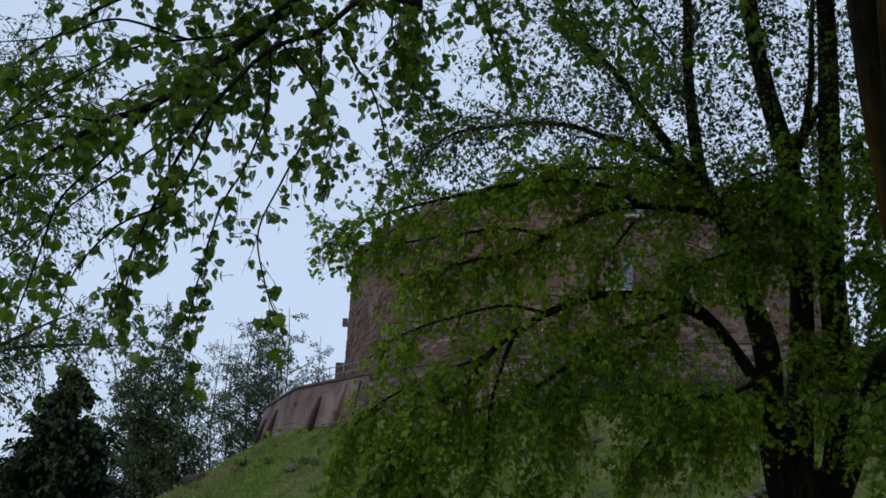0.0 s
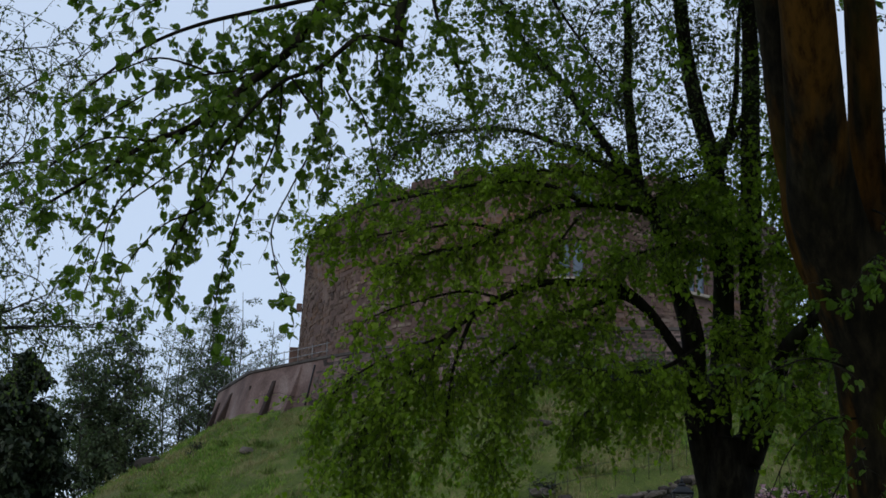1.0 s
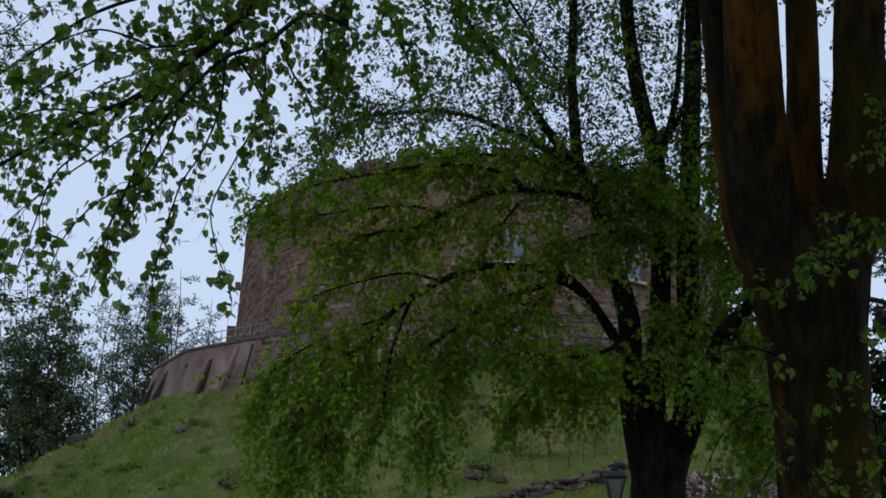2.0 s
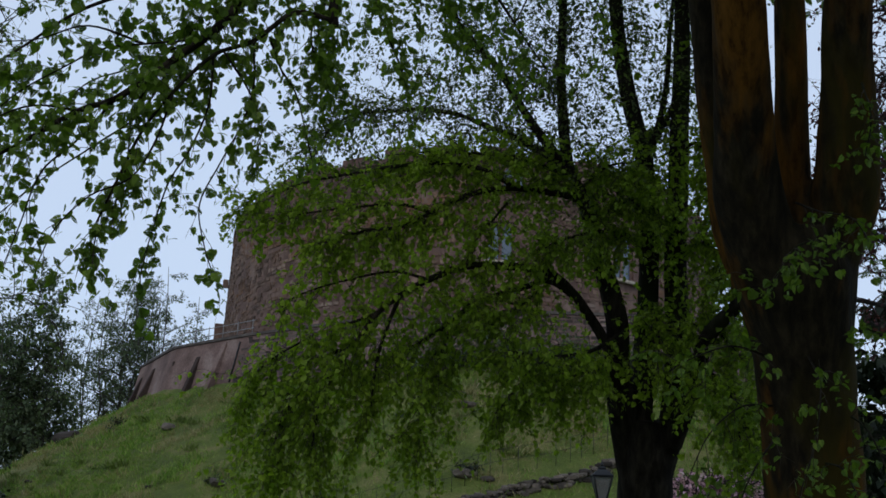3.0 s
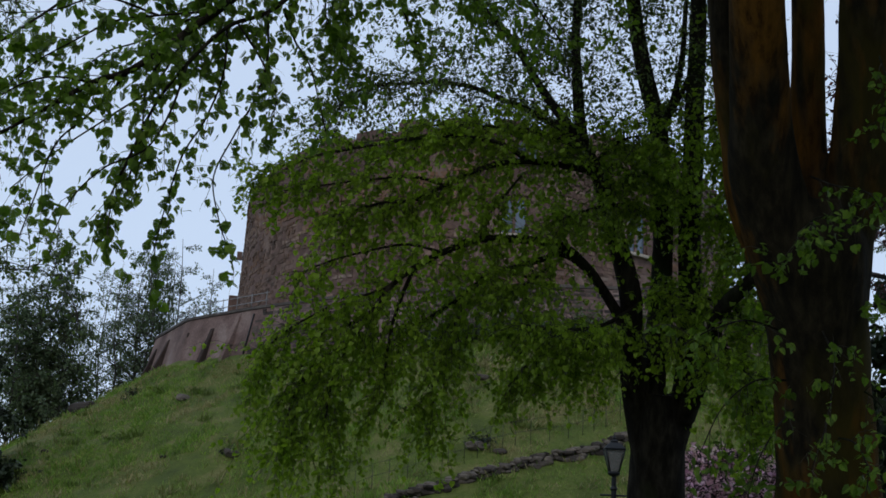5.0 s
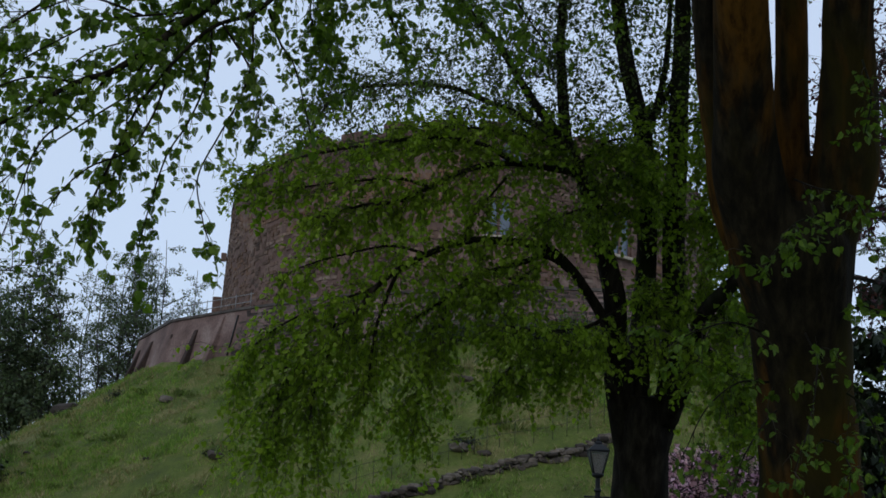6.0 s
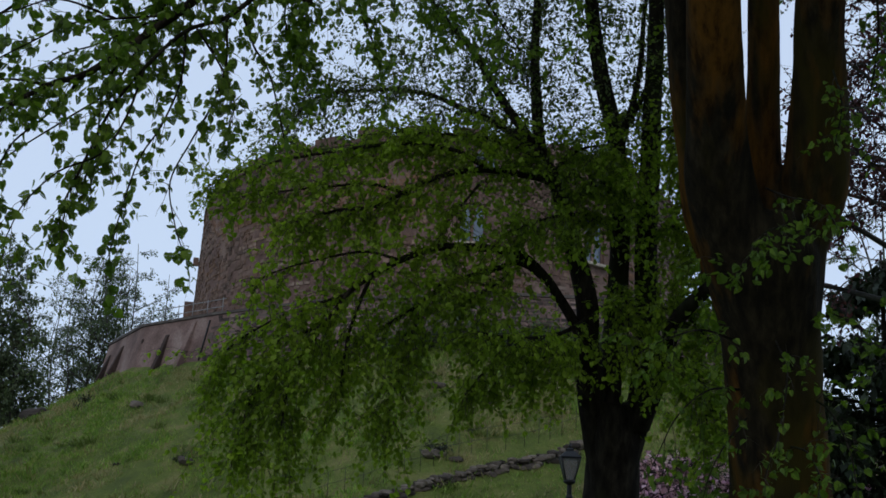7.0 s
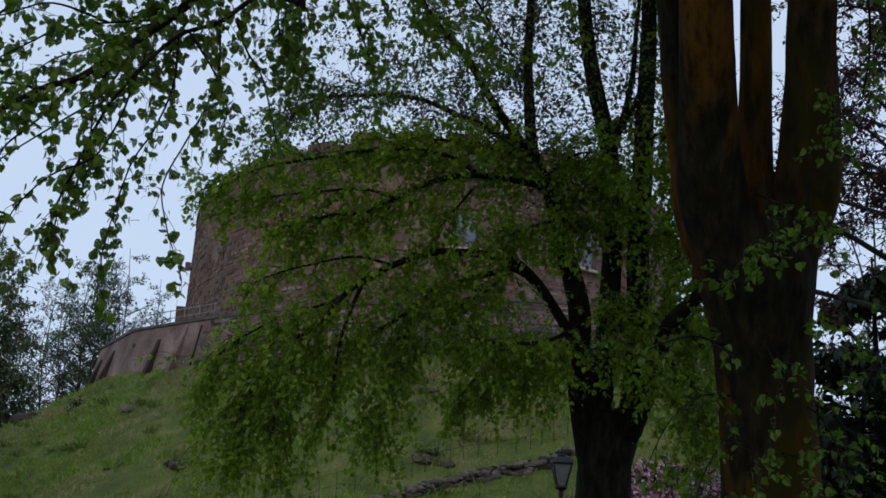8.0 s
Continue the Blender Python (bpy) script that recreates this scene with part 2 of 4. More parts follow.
# a smaller pointed leaf for crowns farther off
SPRIG_V = np.array(((0, 0, 0), (0.5, 0.32, 0.08), (1, 0, -0.08), (0.5, -0.32, 0.08)))
SPRIG_F = ((0, 3, 2, 1),)


def unit(a):
    return a / np.maximum(np.linalg.norm(a, axis=1, keepdims=True), 1e-9)


def leaf_frames(dirs, rng, flat=0.6):
    """Turns for leaves that point along dirs, their faces about upwards with a scatter."""
    x = unit(dirs)
    up = unit(np.array((0, 0, 1.0)) + rng.normal(0, flat, x.shape))
    y = unit(np.cross(up, x))
    return x, y, np.cross(x, y)


def leaves(name, pos, dirs, sizes, mat, parent, rng, label="", shape="leaf", kind="stuff", flat=0.6):
    lv, lf = {"leaf": (LEAF_V, LEAF_F), "sprig": (SPRIG_V, SPRIG_F), "blade": (BLADE_V, BLADE_F)}[shape]
    pos, dirs, sizes = np.array(pos), np.array(dirs), np.array(sizes)
    x, y, z = leaf_frames(dirs, rng, flat)
    wide = rng.uniform(0.75, 1.15, (len(pos), 1, 1))
    v = pos[:, None] + sizes[:, None, None] * (lv[None, :, :1] * x[:, None] + lv[None, :, 1:2] * wide * y[:, None] + lv[None, :, 2:] * z[:, None])
    n, k = len(pos), len(lv)
    faces = (np.array(lf)[None] + (np.arange(n) * k)[:, None, None]).reshape(-1, 4)
    me = bpy.data.meshes.new(name)
    me.vertices.add(n * k)
    me.vertices.foreach_set("co", v.reshape(-1))
    me.loops.add(faces.size)
    me.loops.foreach_set("vertex_index", faces.reshape(-1))
    me.polygons.add(len(faces))
    me.polygons.foreach_set("loop_start", np.arange(len(faces)) * 4)
    me.update(calc_edges=True)
    me.materials.append(mat)
    ob = new(name, me)
    ob.parent = parent
    keep_place(ob)
    if label:
        ob["label"] = label
    if kind:
        ob["kind"] = kind
    return ob


class Spray:
    """Twigs with leaves that grow from branches."""

    def __init__(self, seed):
        self.rng = np.random.default_rng(seed)
        self.wood = Wood()
        self.pos, self.aim, self.size = [], [], []

    def twig(self, start, heading, length, droop, size, step=0.07, thick=0.004, bare=0.1, wide=0.6, tuft=1, loose=0.3):
        r = self.rng
        n = max(3, int(length / 0.12))
        d, q = Vector(heading).normalized(), Vector(start)
        line = [q.copy()]
        for i in range(n):
            d = (d + Vector((0, 0, -droop / n)) + Vector(r.normal(0, 0.10, 3))).normalized()
            q = q + d * (length / n)
            line.append(q.copy())
        self.wood.tube(line, thick, thick * 0.35, 3)
        count = int(length / step)
        for i in range(count):
            t = bare + (1 - bare) * (i + r.uniform(0, 1)) / count
            k = min(int(t * n), n - 1)
            at = line[k].lerp(line[k + 1], t * n - k)
            along = (line[k + 1] - line[k]).normalized()
            for _ in range(tuft):
                out = along * 0.5 + Vector(r.normal(0, wide, 3)) + Vector((0, 0, -0.5))
                stalk = Vector(r.normal(0, loose, 3)) * size + Vector((0, 0, -0.3 * size))
                self.pos.append(tuple(at + stalk))
                self.aim.append(tuple(out))
                self.size.append(size * r.uniform(0.5, 1.25))
        return line

    def along(self, line, count, length, droop, size, spread=0.7, t0=0.1, lift=0.0, sub=2, step=0.07, thick=0.005, **kw):
        """Side twigs all along a branch; each may fork."""
        r = self.rng
        n = len(line) - 1
        for i in range(count):
            t = t0 + (1 - t0) * (i + r.uniform(0, 1)) / count
            k = min(int(t * n), n - 1)
            at = line[k].lerp(line[k + 1], t * n - k)
            fwd = (line[k + 1] - line[k]).normalized()
            h = fwd * 0.7 + Vector(r.normal(0, spread, 3)) + Vector((0, 0, lift))
            ln = length * r.uniform(0.5, 1.25)
            tw = self.twig(at, h, ln, droop * r.uniform(0.6, 1.4), size, step, thick, **kw)
            for _ in range(sub):
                j = r.integers(1, len(tw) - 1)
                self.twig(tw[j], (tw[j + 1] - tw[j]).normalized() + Vector(r.normal(0, 0.6, 3)), ln * r.uniform(0.3, 0.6), droop, size, step, thick * 0.6, **kw)

    def put(self, parent, mat, leaf_label, twig_mat, shape="leaf", flat=0.6, crown="crown", singly=0):
        """singly: how many of the leaves that hang nearest the lawn become pieces of their own."""
        self.wood.put("twigwork", twig_mat, parent, "thin dark twigs", "stuff")
        if singly:
            low = set(np.argsort([p[2] for p in self.pos])[:singly])
            pick = sorted(low)
            x, y, z = leaf_frames(np.array(self.aim)[pick], self.rng, flat)
            shapes = []
            for k in range(4):
                me = bpy.data.meshes.new("leaf")
                me.from_pydata([tuple(v * (1, 0.8 + 0.12 * k, 0.6 + 0.4 * k)) for v in LEAF_V], [], LEAF_F)
                me.materials.append(LEAF_PIECE)
                shapes.append(me)
            for n, i in enumerate(pick):
                ob = new("leaf", shapes[n % 4])
                ob.parent = parent
                m = Matrix((x[n], y[n], z[n])).transposed().to_4x4()
                ob.matrix_basis = Matrix.Translation(self.pos[i]) @ m @ Matrix.Scale(self.size[i], 4)
                keep_place(ob)
            rest = [i for i in range(len(self.pos)) if i not in low]
            self.pos, self.aim, self.size = ([a[i] for i in rest] for a in (self.pos, self.aim, self.size))
        return leaves(crown, self.pos, self.aim, self.size, mat, parent, self.rng, leaf_label, shape, flat=flat)


# ---- the ground and the castle mound: one sheet that reaches the horizon ----
CX, CY = 1.8, 90.0
MOUND_TOP, MOUND_SLOPE = 10.9, 0.66
# the footprint of the ring wall that crowns the mound, corner by corner
RING = [Vector(q) for q in ((-21.1, 79.8), (-16.7, 70.8), (-11.4, 65.4), (-5.4, 60.3), (3.3, 55.9), (12.0, 55.6), (20.0, 60.5), (24.5, 69.5), (26.0, 83.0), (23.0, 103.0), (10.0, 118.0), (-8.0, 118.0), (-20.0, 102.0), (-22.2, 90.0))]


def beyond_ring(x, y):
    """How far a place lies outside the ring wall's footprint; below nought inside it."""
    best, inside = 1e9, False
    for i, a in enumerate(RING):
        b = RING[(i + 1) % len(RING)]
        ex, ey, px, py = b.x - a.x, b.y - a.y, x - a.x, y - a.y
        t = max(0.0, min(1.0, (px * ex + py * ey) / (ex * ex + ey * ey)))
        best = min(best, (px - t * ex) ** 2 + (py - t * ey) ** 2)
        if (a.y > y) != (b.y > y) and x < a.x + (y - a.y) / (b.y - a.y) * ex:
            inside = not inside
    return -math.sqrt(best) if inside else math.sqrt(best)


def ground_z(x, y):
    d = beyond_ring(x, y) if math.hypot(x - CX, y - CY) < 90 else 60.0
    z = MOUND_TOP - MOUND_SLOPE * max(d, 0)
    # the foot of the mound runs out softly
    z = 0.5 * (z + math.sqrt(z * z + 5.0)) - 0.1 if z < 8 else z
    z += 0.28 * noise.noise(Vector((x * 0.22, y * 0.22, 0))) + 0.1 * noise.noise(Vector((x * 0.9, y * 0.9, 3)))
    return z


def build_ground():
    rings = [0, 8, 14] + [18 + 0.7 * i for i in range(70)] + [69, 73, 78, 85, 100, 130, 180, 280, 450, 800, 1500, 3000]
    seg = 240
    v, f = [(CX, CY, MOUND_TOP)], []
    for r in rings[1:]:
        for k in range(seg):
            a = 2 * math.pi * k / seg
            x, y = CX + r * math.cos(a), CY + r * math.sin(a)
            v.append((x, y, ground_z(x, y)))
    for k in range(seg):
        f.append((0, 1 + k, 1 + (k + 1) % seg))
    for i in range(len(rings) - 2):
        for k in range(seg):
            a, b = 1 + i * seg + k, 1 + i * seg + (k + 1) % seg
            f.append((a, a + seg, b + seg, b))
    return tagged(mesh_part("ground", v, f, GRASS, smooth=True), "grassy castle mound rising from a level lawn", "ground", kind="structure")


build_ground()

# ---- the castle: a round stone keep behind a low ring wall ----
TOWER_A, TOWER_B, TOWER_Z0, TOWER_Z1 = 18.3, 27.8, 11.0, 23.7


def on_tower(a, z, out=0.0):
    """A place on the oval keep, by the angle round it; nought faces the lawn."""
    o = out + 0.4 * (TOWER_Z1 - z) / (TOWER_Z1 - TOWER_Z0)
    return (CX + (TOWER_A + o) * math.sin(a), CY - (TOWER_B + o) * math.cos(a), z)


def facing(a):
    """The turn of a piece whose x axis points out of the keep's wall."""
    return math.atan2(-math.cos(a) / TOWER_B, math.sin(a) / TOWER_A)


def stride(a):
    return math.hypot(TOWER_A * math.cos(a), TOWER_B * math.sin(a))


# windows: angle round the keep, sill height, width, height, lights
WINDOWS = ((0.060, 17.5, 1.5, 2.3), (0.477, 17.4, 1.6, 2.9), (0.098, 21.8, 1.3, 1.4), (0.531, 22.0, 1.3, 1.5))


def build_tower():
    tower = thing("castle_keep", (CX, CY, TOWER_Z0), "round weathered red sandstone keep with battlements on a mound", "castle")
    edges = sorted({2 * math.pi * k / 72 - math.pi for k in range(73)} | {w[0] + s * w[2] / 2 / stride(w[0]) for w in WINDOWS for s in (-1, 1)})
    levels = sorted({TOWER_Z0 + (TOWER_Z1 - TOWER_Z0) * k / 8 for k in range(9)} | {w[1] for w in WINDOWS} | {w[1] + w[3] for w in WINDOWS})
    v, f, at = [], [], {}

    def vert(a, z, out):
        key = (round(a, 5), round(z, 4), out)
        if key not in at:
            at[key] = len(v)
            v.append(on_tower(a, z, out))
        return at[key]

    for a, b in zip(edges, edges[1:]):
        for lo, hi in zip(levels, levels[1:]):
            ma, mz = (a + b) / 2, (lo + hi) / 2
            hole = next((w for w in WINDOWS if abs(ma - w[0]) < w[2] / 2 / stride(w[0]) and w[1] < mz < w[1] + w[3]), None)
            if not hole:
                f.append((vert(a, lo, 0), vert(b, lo, 0), vert(b, hi, 0), vert(a, hi, 0)))
                f.append((vert(b, lo, -1.4), vert(a, lo, -1.4), vert(a, hi, -1.4), vert(b, hi, -1.4)))
        f.append((vert(a, TOWER_Z1, 0), vert(b, TOWER_Z1, 0), vert(b, TOWER_Z1, -1.4), vert(a, TOWER_Z1, -1.4)))
    for w in WINDOWS:
        a, b = w[0] - w[2] / 2 / stride(w[0]), w[0] + w[2] / 2 / stride(w[0])
        c = [(a, w[1]), (b, w[1]), (b, w[1] + w[3]), (a, w[1] + w[3])]
        for (a0, z0), (a1, z1) in zip(c, c[1:] + c[:1]):
            f.append(tuple(len(v) + k for k in range(4)))
            v.extend((on_tower(a0, z0, 0), on_tower(a1, z1, 0), on_tower(a1, z1, -1.4), on_tower(a0, z0, -1.4)))
    keep_place(mesh_part("wall", v, f, STONE_WALL, tower, "weathered red sandstone rubble wall"))

    # the leads behind the battlements
    bm = bmesh.new()
    bmesh.ops.create_cone(bm, cap_ends=True, segments=72, radius1=1, radius2=1, depth=0.3, matrix=Matrix.LocRotScale((CX, CY, TOWER_Z1 - 0.9), None, (TOWER_A - 1.2, TOWER_B - 1.2, 1)))
    keep_place(part("roof", bm, COPING, tower, "flat grey lead roof"))

    # battlements
    count = 40
    for k in range(count):
        a = 2 * math.pi * (k + 0.3) / count
        w = 2 * math.pi * stride(a) / count * random.uniform(0.52, 0.66)
        h = random.uniform(0.4, 0.7)
        bm = bmesh.new()
        p = on_tower(a, TOWER_Z1 + h / 2 - 0.01, -0.35)
        box(bm, *p, 0.62, w, h, Euler((0, 0, facing(a))), 0.05)
        keep_place(part("merlon", bm, STONE_WALL, tower))
    # a projecting string below them
    for z, d, hh in ((TOWER_Z1 - 0.15, 0.12, 0.3), (TOWER_Z0 + 2.6, 0.1, 0.25)):
        v, f = [], []
        for k in range(72):
            a = 2 * math.pi * k / 72
            for zz, out in ((z - hh / 2, -0.05), (z - hh / 2, d), (z + hh / 2, d), (z + hh / 2, -0.05)):
                v.append(on_tower(a, zz, out))
        for k in range(72):
            n = (k + 1) % 72
            for i in range(4):
                j = (i + 1) % 4
                f.append((4 * k + i, 4 * n + i, 4 * n + j, 4 * k + j))
        keep_place(mesh_part("string_course", v, f, STONE_WALL, tower))
    for a, z, w, h in WINDOWS:
        build_window(tower, a, z, w, h)
    # a chimney-like buttress and a small turret box by the walkway
    for a, z, sx, sy, h in ((-1.27, 16.3, 0.8, 0.7, 1.4), (-1.27, 20.0, 0.4, 0.35, 0.6)):
        bm = bmesh.new()
        box(bm, *on_tower(a, z, 0.25), sx, sy, h, Euler((0, 0, facing(a))), 0.04)
        keep_place(part("corbel", bm, STONE_WALL, tower))
    return tower


def build_window(tower, a, z, w, h):
    turn = Euler((0, 0, facing(a) + math.pi / 2)).to_matrix().to_4x4()
    m = Matrix.Translation(on_tower(a, z, 0.0)) @ turn
    # local x runs along the wall, y into it, z up
    v, f = [], []
    half = w / 2
    for s in (-1, 1):
        cx, rw = s * half / 2, half / 2 - 0.09
        spring = h * 0.62
        loop = [(cx - rw, 0.15), (cx - rw, spring * 0.5), (cx - rw, spring)]
        loop += [(cx - rw * math.cos(t * math.pi / 2) * (1 - 0.25 * t), spring + (h - 0.12 - spring) * math.sin(t * math.pi / 2)) for t in (0.25, 0.5, 0.75)]
        loop += [(cx, h - 0.1)]
        loop += [(2 * cx - p[0], p[1]) for p in loop[-2::-1]]
        lo_x, hi_x = cx - half / 2, cx + half / 2
        n = len(loop)
        outer = []
        for x, y in loop:
            if y <= spring:
                outer.append((lo_x if x < cx else hi_x, 0.0 if y <= 0.15 else y))
            else:
                outer.append((lo_x + (x - (cx - rw)) / (2 * rw) * (hi_x - lo_x), h))
        outer[2], outer[-3] = (lo_x, h * 0.9), (hi_x, h * 0.9)
        for depth in (0.18, 0.34):
            for x, y in loop:
                v.append(tuple(m @ Vector((x, depth, y))))
            for x, y in outer:
                v.append(tuple(m @ Vector((x, depth, y))))
        b = len(v) - 4 * n
        for i in range(n):
            j = (i + 1) % n
            f.append((b + i, b + j, b + n + j, b + n + i))
            f.append((b + i, b + 2 * n + i, b + 2 * n + j, b + j))
    frame_ob = mesh_part("frame", v, f, STONE_WALL, tower, "red stone frame with two pointed lights")
    keep_place(frame_ob)
    frame_ob.name = "window"
    for s in (-1, 1):
        q = [m @ Vector((s * half / 2 + x, 0.27, zz)) for x, zz in ((-half / 2, 0.02), (half / 2, 0.02), (half / 2, h), (-half / 2, h))]
        pane = mesh_part("pane", [tuple(p) for p in q], [(0, 1, 2, 3)], WINDOW_GLASS, frame_ob, "sky-blue reflecting leaded glass")
        keep_place(pane)
    bm = bmesh.new()
    box(bm, *(m @ Vector((0, -0.05, -0.09))), w + 0.35, 0.45, 0.2, turn.to_euler(), 0.03)
    sill = part("sill", bm, ASHLAR, frame_ob)
    keep_place(sill)


build_tower()


# ---- the ring wall with its walkway, buttresses and railing ----
RING_Z = 13.3


def on_ring(u, z, out=0.0):
    """A place on the ring wall: u counts its corners, and out goes from its face."""
    n = len(RING)
    i, t = int(math.floor(u)) % n, u - math.floor(u)
    a, b, p, q = RING[i], RING[(i + 1) % n], RING[i - 1], RING[(i + 2) % n]
    at = a.lerp(b, t)
    tang = ((b - a) * (1 - abs(t - 0.5)) + (b - p) * max(0, 0.5 - t) + (q - a) * max(0, t - 0.5)).normalized()
    o = out + 0.22 * (RING_Z - z)
    return (at.x + tang.y * o * 1.0, at.y - tang.x * o, z)


def ring_turn(u):
    a, b = Vector(on_ring(u - 0.02, 12)), Vector(on_ring(u + 0.02, 12))
    return math.atan2(a.x - b.x, b.y - a.y)


def ring_solid(name, u0, u1, z0, z1, out0, out1, mat, parent, label="", n=90):
    v, f = [], []
    for k in range(n + 1):
        u = u0 + (u1 - u0) * k / n
        for z, o in ((z0, out0), (z0, out1), (z1, out1), (z1, out0)):
            v.append(on_ring(u, z, o))
    for k in range(n):
        for i in range(4):
            j = (i + 1) % 4
            f.append((4 * k + i, 4 * k + j, 4 * k + 4 + j, 4 * k + 4 + i))
    f += [(3, 2, 1, 0), tuple(4 * n + i for i in range(4))]
    return keep_place(mesh_part(name, v, f, mat, parent, label))


def build_ring():
    ring = thing("retaining_wall", (CX, CY, MOUND_TOP), "curved red brick retaining wall with buttresses below the keep", "wall", kind="structure")
    ring_solid("wall_face", -1.6, 6.6, 9.6, RING_Z, -0.7, 0.0, BRICK, ring, "mottled red and grey brick")
    # rough courses of stone beyond the smooth end
    v, f = [], []
    z = 10.2
    while z < RING_Z - 0.2:
        h = random.uniform(0.16, 0.3)
        u = 1.98
        while u < 6.0:
            length = (RING[(int(u) + 1) % len(RING)] - RING[int(u) % len(RING)]).length
            w = random.uniform(0.25, 0.7)
            mid = u + w / 2 / length
            u += w / length
            if random.random() < 0.3:
                continue
            m = Matrix.LocRotScale(on_ring(mid, z + h / 2, random.uniform(-0.13, -0.08)), Euler((0, 0.2, ring_turn(mid))), (0.3, w * 0.96, h * 0.94))
            b = len(v)
            v.extend(tuple(m @ Vector([c * random.uniform(0.8, 1) for c in q])) for q in CUBE_V)
            f.extend(tuple(b + i for i in q) for q in CUBE_F)
        z += h
    keep_place(mesh_part("stonework", v, f, RING_STONE, ring, "uneven coursed grey-mauve stone"))["kind"] = "stuff"
    ring_solid("walkway", -1.6, 6.6, RING_Z - 1.3, RING_Z - 1.0, -3.4, -0.6, COPING, ring, "paved walkway behind the wall")
    ring_solid("coping", -1.6, 6.6, RING_Z, RING_Z + 0.16, -0.78, 0.08, COPING, ring, "dark weathered coping")
    return ring


build_ring()


def shading_crown(tree, centre, half, seed, count, size, mat):
    """A cloud of crown leaves out of view, added to shade what stands below."""
    r = np.random.default_rng(seed)
    d = unit(r.normal(0, 1, (count, 3))) * r.uniform(0.3, 1, (count, 1)) ** 0.5
    pos = np.array(centre) + d * np.array(half)
    lump = np.array([noise.noise(Vector(p) * 0.6) for p in pos])
    keep = lump > -0.25
    leaves("unseen_crown", pos[keep], r.normal(0, 1, (keep.sum(), 3)) - (0, 0, 0.4), r.uniform(0.6, 1.2, keep.sum()) * size, mat, tree, r, "unseen crown leaves added for shade")


